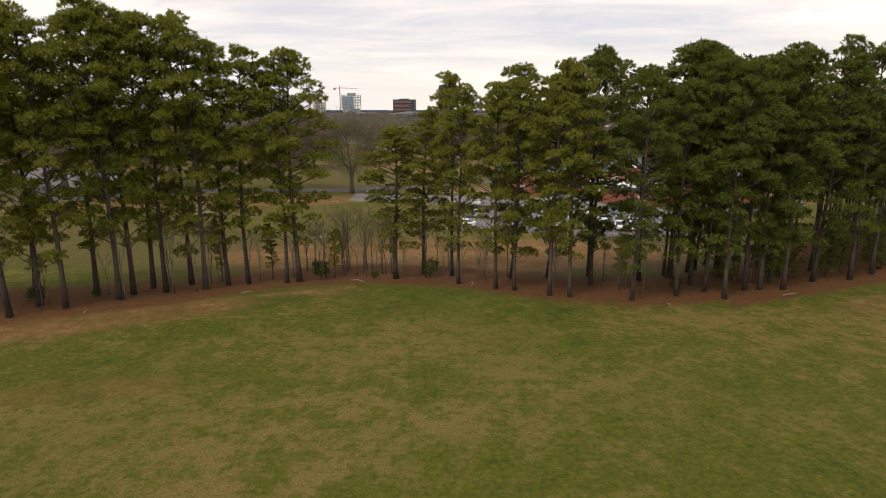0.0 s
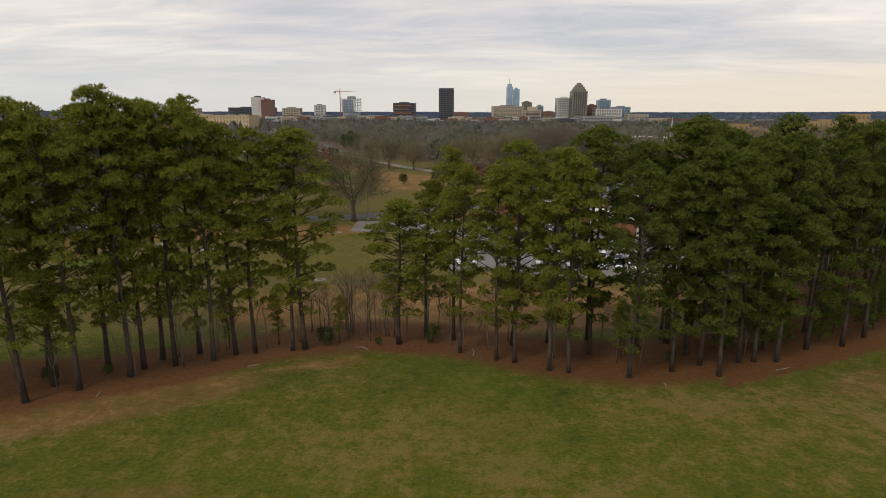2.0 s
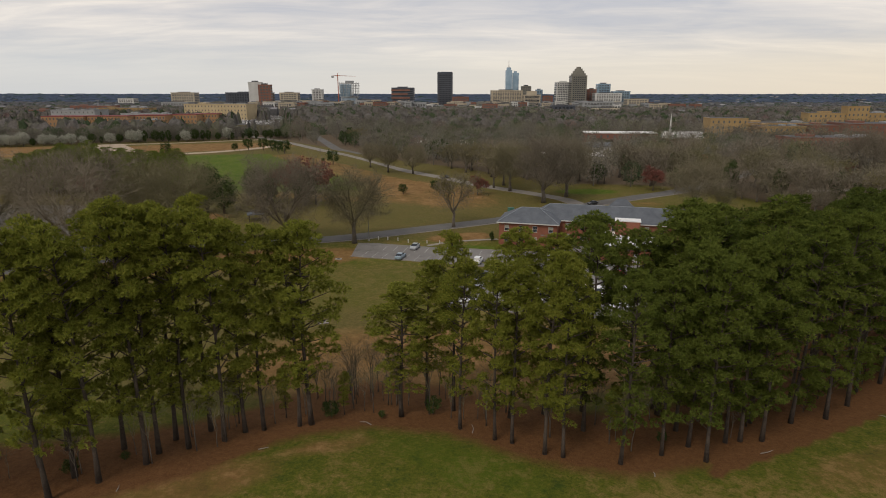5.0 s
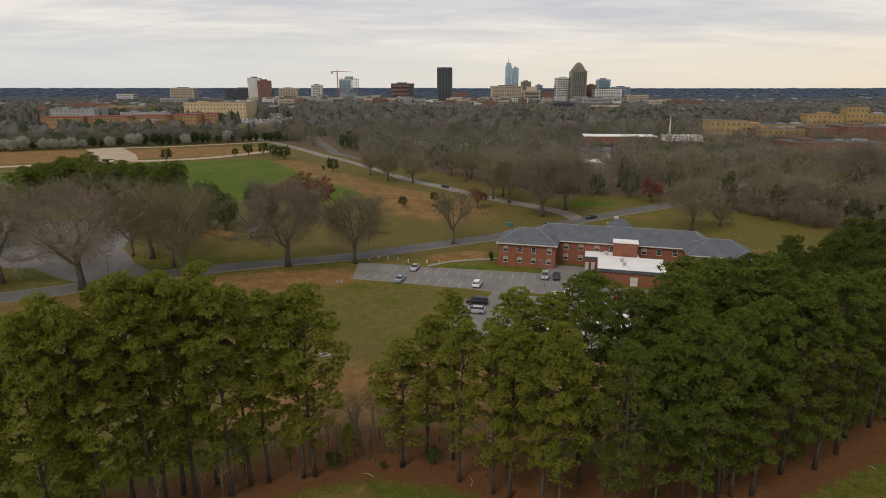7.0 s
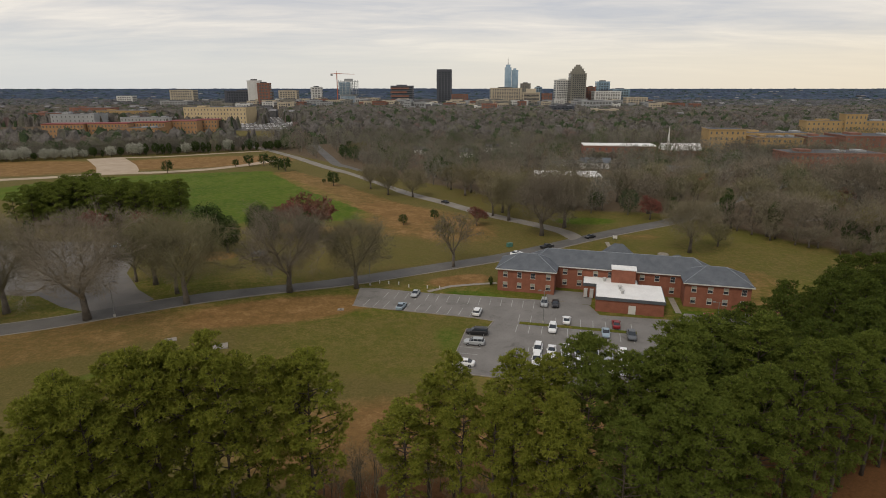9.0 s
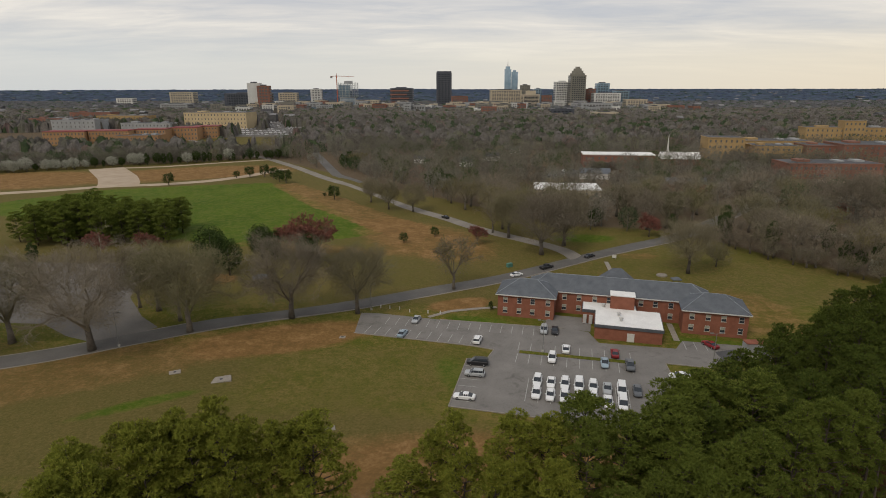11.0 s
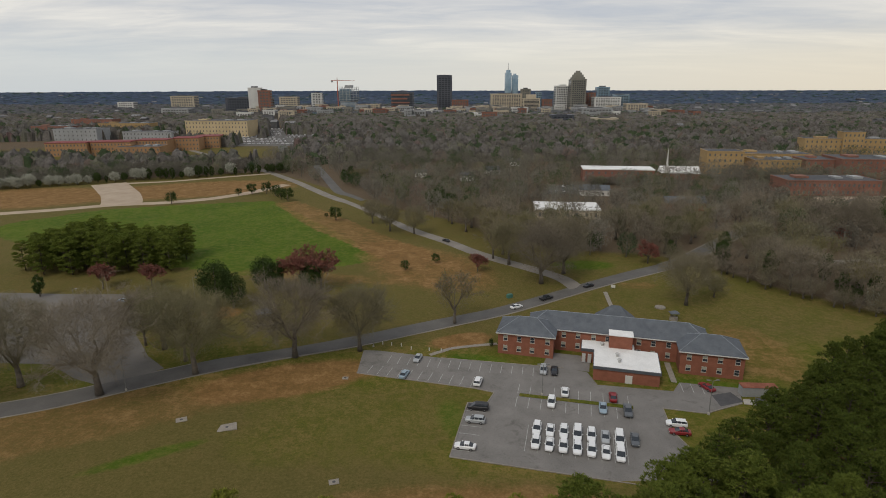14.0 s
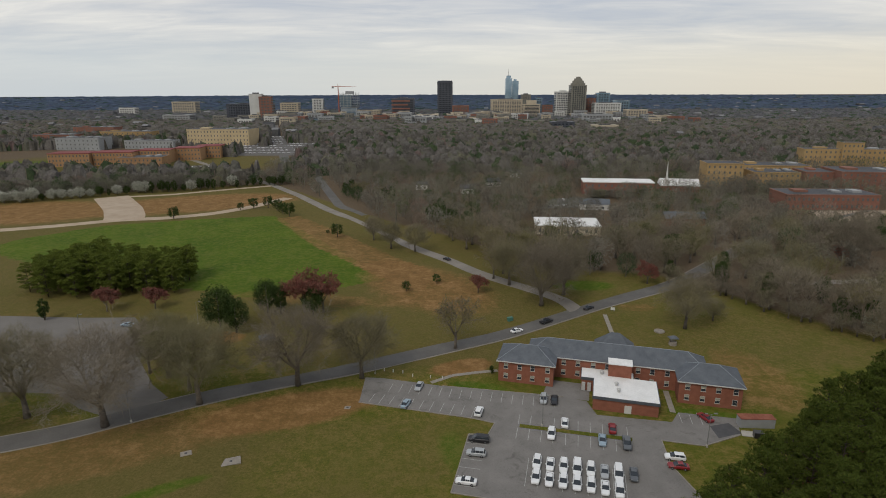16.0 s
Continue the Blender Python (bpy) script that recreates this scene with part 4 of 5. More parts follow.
def canopy(name, x_of_y, y0, y1, cell, spacing, tall, seed, twigs, mat):
    rng = np.random.default_rng(seed)
    ys = np.arange(y0, y1, cell)
    xs = np.arange(-x_of_y, x_of_y, cell)
    X, Y = np.meshgrid(xs, ys)
    ci, cj = np.floor(X / spacing).astype(int), np.floor(Y / spacing).astype(int)
    oi, oj = ci.min() - 1, cj.min() - 1
    shape = (ci.max() - oi + 3, cj.max() - oj + 3)
    jx, jy = rng.uniform(0, 1, shape), rng.uniform(0, 1, shape)
    hh, rr, tt = rng.uniform(0.5, 1.2, shape) * tall, rng.uniform(0.5, 0.85, shape) * spacing, rng.uniform(0, 1, shape)
    gone = rng.uniform(0, 1, shape) < 0.06
    best, tone = np.full(X.shape, 0.8), np.full(X.shape, 0.1)
    for di in (-1, 0, 1):
        for dj in (-1, 0, 1):
            a, b = ci - oi + di, cj - oj + dj
            d = np.hypot(X - (ci + di + jx[a, b]) * spacing, Y - (cj + dj + jy[a, b]) * spacing) / rr[a, b]
            z = np.where((d < 1) & ~gone[a, b], hh[a, b] * (0.30 + 0.70 * np.sqrt(np.maximum(0, 1 - d * d))), 0)
            tone = np.where(z > best, tt[a, b], tone)
            best = np.maximum(best, z)
    best = best + rng.normal(0, 0.05 * tall, X.shape)
    keep = (np.abs(X) < 0.86 * Y + 60) & (Y > ys[0] + 0.1)
    for cx, cy, w, d in CLEAR:
        keep &= ((X - cx) / w) ** 2 + ((Y - cy) / d) ** 2 > 1
    road = np.interp(Y, [600, 677, 1078, 1500], [-165, -181, -300, -420])
    keep &= (np.abs(X - road) > 13) | (Y > 1400)
    if y0 < 620:
        keep &= Y > np.interp(X, [-700, -330, -130, -60, 450], [500, 492, 545, 598, 598])
    Z = land(X, Y) + np.where(keep, best, -3)
    ny, nx = X.shape
    i = np.arange(nx * ny).reshape(ny, nx)
    q = np.stack([i[:-1, :-1], i[:-1, 1:], i[1:, 1:], i[1:, :-1]], -1).reshape(-1, 4)
    q = q[keep.ravel()[q].any(1)]
    v = np.stack([X, Y, Z], -1).reshape(-1, 3)
    n = len(v)
    # twigs that roughen the outline
    pick = rng.choice(np.flatnonzero(keep.ravel() & (best.ravel() > tall * 0.35)), twigs)
    aim = rand_dirs(rng, len(pick))
    aim[:, 2] = np.abs(aim[:, 2]) + 0.5
    aim /= np.linalg.norm(aim, axis=1)[:, None]
    bv, bf = blades(rng, v[pick], aim, rng.uniform(0.10, 0.26, len(pick)) * tall, rng.uniform(0.08, 0.26, len(pick)) * cell + 0.12)
    me = bpy.data.meshes.new(name)
    me.from_pydata(np.concatenate([v, bv]), [], [tuple(f) for f in q.tolist()] + [tuple(f) for f in (bf + n).tolist()])
    me.update()
    me.materials.append(mat)
    me.attributes.new("tone", "FLOAT", "POINT").data.foreach_set("value", np.concatenate([tone.ravel(), np.repeat(tone.ravel()[pick], 3)]))
    return tagged(new(name, me), "grey-brown leafless woods with a few dark evergreens", "woods", kind="stuff")


canopy("woods_middle", 920, 500, 1000, 2.3, 8.5, 14.0, 5, 130000, CANOPY)
canopy("woods_far", 1400, 1000, 1500, 5.0, 11.0, 11.0, 6, 60000, CANOPY)
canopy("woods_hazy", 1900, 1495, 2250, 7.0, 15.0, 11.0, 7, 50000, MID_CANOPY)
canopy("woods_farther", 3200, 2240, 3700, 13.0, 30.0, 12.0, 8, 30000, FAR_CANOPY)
# wooded ridge along the horizon, with aerial haze painted into its blue
RIDGE, rt, rb = material("haze_blue_ridge", 0.95, 0, 0.1)
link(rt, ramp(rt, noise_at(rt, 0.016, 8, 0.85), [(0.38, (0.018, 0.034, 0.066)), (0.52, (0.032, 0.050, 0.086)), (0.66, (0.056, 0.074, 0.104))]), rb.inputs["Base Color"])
rrng = np.random.default_rng(9)
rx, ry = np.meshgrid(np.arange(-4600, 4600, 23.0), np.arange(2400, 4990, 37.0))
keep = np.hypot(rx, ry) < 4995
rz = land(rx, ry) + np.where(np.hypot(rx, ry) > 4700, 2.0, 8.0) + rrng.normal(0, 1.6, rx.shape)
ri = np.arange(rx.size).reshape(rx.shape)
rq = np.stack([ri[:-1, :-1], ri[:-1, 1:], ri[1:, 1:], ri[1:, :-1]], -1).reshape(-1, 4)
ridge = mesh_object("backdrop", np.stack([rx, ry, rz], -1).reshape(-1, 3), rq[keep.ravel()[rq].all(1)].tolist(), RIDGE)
tagged(ridge, "wooded ridge along the horizon, blue-grey with painted haze", "woods", kind="structure")

# ---- brick house ----
HOUSE = pose(15.6, 159.4, -5.0, 0, 0, -15.2)
house = thing("brick_house", "two-storey red brick institutional building with grey hipped roofs", "building", HOUSE)
walls = Shape()
EAVE, RISE = 6.7, 3.3
BAYS = {"west": (0.0, 16.0, 0.0, 11.0), "east": (50.0, 66.0, 0.0, 11.0), "middle": (8.0, 58.0, 6.6, 16.6)}
for k, (x0, x1, y0, y1) in BAYS.items():
    Shape().box(x0, x1, y0, y1, -0.4, EAVE - 0.02 if k == "middle" else EAVE).put("wall", BRICK, house)
    Shape().hip(x0, x1, y0, y1, EAVE + (0.05 if k == "middle" else 0.0), RISE + (0.3 if k == "middle" else 0), 0.6).put("roof", SLATE, house)
    h = (y1 - y0) / 2 + 0.6
    caps = Shape()
    z1 = EAVE + RISE + (0.36 if k == "middle" else 0.03)
    for cx, ex in ((x0 - 0.6, x0 - 0.6 + h), (x1 + 0.6, x1 + 0.6 - h)):
        for cy in (y0 - 0.6, y1 + 0.6):
            caps.tube([(cx, cy, EAVE + 0.06), (ex, (y0 + y1) / 2, z1)], [0.10, 0.10], 5)
    caps.tube([(x0 - 0.6 + h, (y0 + y1) / 2, z1), (x1 + 0.6 - h, (y0 + y1) / 2, z1)], [0.10, 0.10], 5)
    caps.put("ridge_cap", mottled("ridge_metal", (0.17, 0.195, 0.22), (0.26, 0.285, 0.31), 1.0, 0.6) if k == "west" else bpy.data.materials["ridge_metal"], house, "pale metal ridge capping")
    Shape().box(x0 - 0.6, x1 + 0.6, y0 - 0.66, y0 - 0.60, EAVE - 0.28, EAVE + 0.02).put("gutter", WHITE, house, "pale painted gutter board")
Shape().box(28, 38, 16.6, 20.5, -0.4, EAVE - 0.4).put("wall", BRICK, house)
Shape().hip(27.5, 38.5, 13.5, 22.0, EAVE - 0.2, 5.0, 0.5).put("roof", SLATE, house)
PALE_BLIND = mottled("window_blind", (0.22, 0.23, 0.19), (0.34, 0.34, 0.28), 0.5, 0.6)


def house_window(x, y, z, w=1.15, h=1.5, half=True):
    win = Shape()
    for x0, x1, z0, z1 in ((-w / 2, w / 2, -0.05, 0), (-w / 2, w / 2, h, h + 0.05), (-w / 2 - 0.05, -w / 2, -0.05, h + 0.05), (w / 2, w / 2 + 0.05, -0.05, h + 0.05), (-w / 2, w / 2, h / 2 - 0.03, h / 2 + 0.03)):
        win.box(x0, x1, -0.06, 0.02, z0, z1)
    ob = win.put("window", WHITE, house)
    ob.matrix_basis = pose(x, y, z)
    Shape().box(-w / 2, w / 2, -0.02, 0.015, 0, h * 0.5 - 0.03).put("pane", GLASS, ob)
    Shape().box(-w / 2, w / 2, -0.02, 0.015, h * 0.5 + 0.03, h).put("blind", PALE_BLIND if half else GLASS, ob)
    Shape().box(-w / 2 - 0.15, w / 2 + 0.15, -0.12, 0.02, -0.2, -0.09).put("sill", CONCRETE, ob)


wr = random.Random(3)
for z in (1.2, 4.3):
    for x in (2.2, 6.2, 10.0, 14.3):
        house_window(x, 0, z, half=wr.random() < 0.7)
        house_window(x + 50, 0, z, half=wr.random() < 0.7)
    for x in (18.5, 22.6, 27.0, 31.0, 39.6, 43.5, 47.6):
        house_window(x, 6.6, z, half=wr.random() < 0.7)
annex = thing("brick_annex", "single-storey red brick annex with a white flat roof", "building", HOUSE)
L_SHAPE = [(27.4, -9.6), (44.2, -9.6), (44.2, 2.6), (38.2, 2.6), (38.2, 6.4), (24.0, 6.4), (24.0, 0.6), (27.4, 0.6)]
Shape().prism(L_SHAPE, -0.4, 3.3).put("wall", BRICK, annex)
Shape().prism([(27.2, -9.9), (44.5, -9.9), (44.5, 2.8), (38.4, 2.8), (38.4, 6.39), (23.7, 6.39), (23.7, 0.4), (27.2, 0.4)], 3.3, 4.1).put("fascia", mottled("grey_fascia", (0.06, 0.065, 0.075), (0.10, 0.11, 0.12), 0.7), annex, "dark grey metal roof edge")
Shape().prism([(27.4, -9.7), (44.3, -9.7), (44.3, 2.6), (38.2, 2.6), (38.2, 6.37), (23.9, 6.37), (23.9, 0.6), (27.4, 0.6)], 4.1, 4.16).put("roof", WHITE_ROOF, annex, "white membrane roof")
Shape().box(31.3, 37.6, 2.7, 6.5, 4.1, 7.9).put("stair_head", BRICK, annex)
Shape().box(31.1, 37.8, 2.5, 6.55, 7.9, 8.15).put("stair_head_roof", WHITE_ROOF, annex)
for x, y in ((29.5, 3.5), (33.5, -2.5), (34.0, -6.0)):
    Shape().tube([(x, y, 4.16), (x, y, 4.9)], [0.35, 0.35], 8).tube([(x, y, 4.9), (x, y, 5.1), (x, y, 5.3)], [0.6, 0.6, 0.1], 8).put("roof_vent", mottled("vent_metal", (0.35, 0.35, 0.34), (0.5, 0.5, 0.48), 2.0, 0.5) if "vent_metal" not in bpy.data.materials else bpy.data.materials["vent_metal"], annex)
Shape().box(35.6, 37.4, -9.68, -9.55, -0.2, 2.3).put("door", WHITE, annex, "pale double door")
for x in (24.6, 26.2):
    Shape().box(x - 0.5, x + 0.5, -0.2, 0.5, 0.2, 2.6).put("condenser", bpy.data.materials["vent_metal"], annex, "grey rooftop cooling unit")

# ---- skyline ----
FACADES = {
    "tan": mottled("tan_panel", (0.36, 0.31, 0.23), (0.48, 0.42, 0.32), 0.05, 0.85),
    "white": mottled("white_panel", (0.46, 0.46, 0.44), (0.60, 0.60, 0.57), 0.05, 0.8),
    "grey": mottled("grey_panel", (0.24, 0.25, 0.25), (0.34, 0.35, 0.35), 0.05, 0.85),
    "dark": mottled("dark_granite", (0.046, 0.052, 0.066), (0.088, 0.094, 0.112), 0.05, 0.5),
    "brick": mottled("city_brick", (0.17, 0.080, 0.058), (0.25, 0.125, 0.09), 0.05, 0.9),
    "yellow": mottled("yellow_brick", (0.285, 0.190, 0.085), (0.38, 0.268, 0.130), 0.05, 0.9),
    "wing": mottled("tan_brick", (0.27, 0.155, 0.075), (0.37, 0.225, 0.12), 0.05, 0.9),
    "cream": mottled("cream_brick", (0.40, 0.315, 0.185), (0.52, 0.42, 0.26), 0.05, 0.9),
    "stone": mottled("grey_stone", (0.155, 0.150, 0.125), (0.235, 0.225, 0.190), 0.05, 0.8),
    "blue": BLUE_GLASS,
}
FAR_GLASS = mottled("dull_window", (0.07, 0.07, 0.07), (0.13, 0.13, 0.125), 0.2, 0.4)
FLAT_ROOF = mottled("flat_roof", (0.050, 0.052, 0.057), (0.105, 0.105, 0.110), 0.05, 0.9)


def tower(label, x, y, w, h, depth, look_of, bands, glass=None, turn=0.0, piers=0, category="building", group="city skyline", roof=None):
    """A block with storey bands of glass and a roof parapet."""
    glass = glass or GLASS
    t = thing("office_tower" if h > 40 else "city_building", label, category, pose(x, y, float(land(x, y)), 0, 0, turn), group=group)
    a, d = w / 2, depth
    Shape().box(-a, a, 0, d, -1, h).put("body", FACADES[look_of], t)
    n = min(bands, 16)
    if n:
        pitch = (h - 2) / n
        band = Shape().box(-a + 0.06 * w, a - 0.06 * w, -0.35, d + 0.35, 0, pitch * 0.55).box(-a - 0.35, a + 0.35, 0.06 * d, 0.94 * d, 0, pitch * 0.55)
        first = band.put("window_band", glass, t)
        first.location.z = pitch * 0.35
        for i in range(1, n):
            b = new("window_band", first.data)
            b.parent = t
            b.location.z = pitch * (i + 0.35)
    for i in range(piers):
        px = -a + (i + 0.5) * w / piers
        Shape().box(px - w / piers * 0.16, px + w / piers * 0.16, -0.8, 0.2, 0, h - 0.5).put("pier", FACADES[look_of], t)
    Shape().box(-a - 0.5, a + 0.5, -0.5, d + 0.5, h, h + 1.2).put("parapet", FACADES[look_of], t)
    Shape().box(-a * 0.5, a * 0.4, d * 0.25, d * 0.7, h + 1.2, h + 1.2 + max(1.5, 0.05 * h)).put("plant_room", roof or FACADES[look_of], t)
    return t


CITY = [
    (-540, 1679, 126, 42, "dark", 9), (-508, 1640, 34, 69, "white", 0), (-477, 1622, 33, 62, "brick", 8), (-458, 1800, 54, 42, "tan", 7), (-393, 1900, 34, 52, "white", 10), (-360, 1444, 59, 17, "brick", 4),
    (-172, 1507, 68, 15, "brick", 4), (-222, 1756, 83, 21, "tan", 5), (-335, 1573, 40, 19, "grey", 5), (60, 1900, 52, 32, "brick", 7), (201, 1850, 96, 51, "tan", 12), (143, 1782, 67, 18, "tan", 5),
    (274, 1950, 31, 65, "stone", 14), (316, 1950, 22, 54, "blue", 10), (318, 1800, 30, 35, "brick", 8), (449, 1800, 27, 54, "brick", 12),
]
MORE = [
    (498, 1850, 40, 70, "blue", 14), (483, 1740, 77, 42, "white", 10), (533, 1780, 50, 48, "blue", 10), (530, 1620, 57, 27, "tan", 6), (376, 1441, 75, 22, "grey", 3), (246, 1207, 46, 17, "dark", 3), (324, 1170, 48, 12, "tan", 2),
    (-846, 1966, 76, 43, "tan", 8), (-699, 1571, 71, 17, "grey", 3), (-1042, 1982, 52, 24, "white", 4), (-330, 1500, 70, 9, "blue", 0), (110, 1500, 60, 9, "white", 2), (-40, 1640, 60, 14, "tan", 3), (30, 1580, 45, 12, "grey", 3),
]
WORDS = {"dark": "dark glass", "white": "pale white", "brick": "red brick", "tan": "tan stone", "grey": "grey concrete", "stone": "grey stone", "blue": "blue glass", "yellow": "yellow brick", "wing": "tan brick", "cream": "cream brick"}
for x, y, w, h, kind, bands in CITY + MORE:
    tower(f"{WORDS[kind]} {'high-rise tower' if h > 40 else 'low city building'} in the distant downtown", x, y, w, h, max(16, min(40, w * 0.6)), kind, bands, None if kind in ("dark", "blue") else FAR_GLASS, piers=max(3, int(w / 7)), roof=FLAT_ROOF)
# the tall towers that stand out
t = tower("dark bronze glass high-rise with a flat chamfered crown", 10.8, 1950, 49, 104, 40, "dark", 16, piers=5)
Shape().prism([(-20, 3), (20, 3), (24, 8), (24, 32), (20, 37), (-20, 37), (-24, 32), (-24, 8)], 104, 110).put("crown", FACADES["dark"], t)
t = tower("tall pale blue glass skyscraper with a spire", 222, 2000, 20, 116, 24, "blue", 16, BLUE_GLASS)
Shape().box(-7, 7, 5, 19, 116, 126).put("crown", BLUE_GLASS, t)
Shape().tube([(0, 12, 126), (0, 12, 132), (0, 12, 148)], [2.2, 1.2, 0.4], 6).put("spire", FACADES["white"], t)
tower("pale blue glass shoulder block of the skyscraper", 245.6, 2010, 20.6, 108, 24, "blue", 16, BLUE_GLASS)
t = tower("brown stone tower with stepped art deco top", 271, 1800, 50, 38, 30, "tan", 9)
Shape().box(-14, 14, 4, 26, 38, 50).put("upper_storey", FACADES["tan"], t)
t = tower("white-ribbed office tower with tall vertical piers", 365.8, 1800, 45.6, 74, 36, "white", 14, piers=9)
t = tower("grey stone skyscraper with a stepped pointed crown", 398.7, 1750, 44, 92, 40, "stone", 16, piers=7)
for i, (half, z0, z1) in enumerate(((19, 92, 99), (15, 99, 106), (10.5, 106, 112), (6, 112, 117))):
    Shape().prism([(-half, 20 - half * 0.6), (-half * 0.6, 20 - half), (half * 0.6, 20 - half), (half, 20 - half * 0.6), (half, 20 + half * 0.6), (half * 0.6, 20 + half), (-half * 0.6, 20 + half), (-half, 20 + half * 0.6)], z0, z1).put("crown_tier", FACADES["stone"], t)
t = tower("red panel and glass office block", -109.8, 1700, 64, 55, 40, "dark", 10)
for i in range(5):
    Shape().box(-32.4, 20 - 6 * (i % 2), -0.9, 0.2, 5 + i * 10.5, 9 + i * 10.5).put("red_panel", FACADES["brick"], t)
t = tower("unfinished concrete tower block under construction", -270.6, 1750, 46, 30, 40, "grey", 8, BLUE_GLASS)
for i in range(9):
    Shape().box(-27, 27, -2, 42, 31 + i * 4.6, 31.7 + i * 4.6).put("floor_slab", FACADES["grey"], t)
for cx in (-25, -15, -5, 5, 15, 25):
    for cy in (0, 38):
        Shape().box(cx - 0.6, cx + 0.6, cy, cy + 1.2, 31, 72).put("column", FACADES["grey"], t)
Shape().box(-24, 8, 1.5, 36, 31, 66).put("curtain_wall", BLUE_GLASS, t)
Shape().box(-10, 12, 10, 30, 68, 76).put("core", FACADES["grey"], t)
CRANE_RED = mottled("crane_paint", (0.28, 0.07, 0.03), (0.42, 0.12, 0.06), 0.2, 0.6)
crane = thing("tower_crane", "slender red tower crane over the unfinished block", "crane", pose(-300, 1750, float(land(-300, 1750))))
Shape().box(-1.1, 1.1, -1.1, 1.1, 0, 90).put("mast", CRANE_RED, crane)
Shape().tube([(-18, 0, 89), (0, 0, 90), (52, 0, 88)], [1.0, 1.2, 0.5], 4).put("jib", CRANE_RED, crane)
Shape().box(-18, -12, -1.5, 1.5, 84, 89).put("counterweight", FACADES["grey"], crane)
Shape().tube([(0, 0, 90), (0, 0, 98)], [1.0, 0.3], 4).put("apex", CRANE_RED, crane)

# ---- brick institutions at middle distance ----


def institution(label, x, y, w, h, depth, kind, floors, step_w=4.5, turn=0.0, group="institution buildings", flat=None):
    t = thing("institution_building", label, "building", pose(x, y, float(land(x, y)), 0, 0, turn), group=group)
    a = w / 2
    Shape().box(-a, a, 0, depth, -1, h).put("wall", FACADES[kind], t)
    Shape().box(-a - 0.3, a + 0.3, -0.3, depth + 0.3, h, h + 0.7).put("parapet", flat or FACADES[kind], t)
    Shape().box(-a + 0.6, a - 0.6, 0.6, depth - 0.6, h + 0.7, h + 0.75).put("roof", flat or FLAT_ROOF, t)
    if w > 30 and flat is None:
        for k, (u, e, r) in enumerate(((-0.28, 0.07, 1.5), (0.12, 0.04, 1.0), (0.33, 0.05, 1.3))):
            Shape().box(w * (u - e), w * (u + e), depth * 0.35, depth * 0.7, h + 0.75, h + 0.75 + r).put("roof_plant", FACADES["grey" if k else kind], t)
    n = max(1, int(w / step_w))
    pitch = h / floors
    win = Shape().box(-0.65, 0.65, -0.12, 0.1, 0, pitch * 0.42)
    first = None
    for r in range(floors):
        for c in range(n):
            if first is None:
                first = win.put("window", FAR_GLASS, t)
                ob = first
            else:
                ob = new("window", first.data)
                ob.parent = t
            ob.location = (-a + (c + 0.5) * w / n, 0, pitch * (r + 0.28))
    return t


RED_ROOF = mottled("red_metal_roof", (0.16, 0.035, 0.035), (0.24, 0.06, 0.055), 0.1, 0.7)
for args in (("large tan block of the hospital complex", -333, 880, 95, 23, 40, "cream", 4, 5.0, -5), ("grey concrete block of the hospital complex", -503, 815, 63, 16, 30, "grey", 3, 6.0, -5), ("long low red brick wing", -597, 910, 65, 14, 25, "brick", 2, 9.0, -5),
             ("long low red brick wing", -603, 1029, 74, 18, 25, "brick", 3, 8.0, -5), ("tan brick block of the hospital complex", -505, 946, 85, 16, 25, "yellow", 3, 8.0, -5), ("low block with a dark window band", -413, 832, 72, 11, 20, "grey", 2, 5.0, -5)):
    institution(*args[:9], turn=args[9])
for x, y, w, turn in ((-402, 632, 42, 6), (-360, 642, 41, 6), (-326, 664, 34, 6), (-299, 690, 30, 6), (-284, 716, 28, 6)):
    institution("three-storey orange brick wing with a red metal roof edge", x, y, w, 14, 24, "wing", 3, 3.4, turn=turn, flat=RED_ROOF)
institution("low orange brick entrance block with a pale roof", -325, 630, 46, 9.5, 26, "wing", 2, 4.0, turn=6)
for args in (("yellow brick hospital block", 243, 503, 30, 19, 22, "yellow", 4, 4.0, -8), ("long yellow brick hospital wing", 300, 527, 60, 14, 30, "yellow", 3, 4.0, -8), ("yellow brick hospital wing", 281, 490, 37, 13, 24, "yellow", 3, 4.0, -8), ("red brick hospital wing", 322, 483, 40, 14, 26, "brick", 3, 4.5, -8),
             ("large red brick hospital block", 352, 466, 60, 16, 36, "brick", 4, 4.5, -8), ("tall yellow brick hospital block", 420, 609, 84, 20, 18, "yellow", 4, 4.5, -8), ("yellow brick tower of the hospital", 423, 606, 20, 27, 14, "yellow", 5, 4.0, -8), ("long low red brick boiler house", 270, 399, 62, 10, 26, "brick", 2, 3.2, -4)):
    institution(*args[:9], turn=args[9])
institution("red brick school building with a white flat roof", 140, 463, 55, 9.5, 20, "brick", 2, 5.0, turn=-8, flat=WHITE_ROOF)
institution("low building with a large white flat roof", 72, 330, 37, 5.0, 22, "tan", 1, 5.0, turn=-6, flat=WHITE_ROOF)


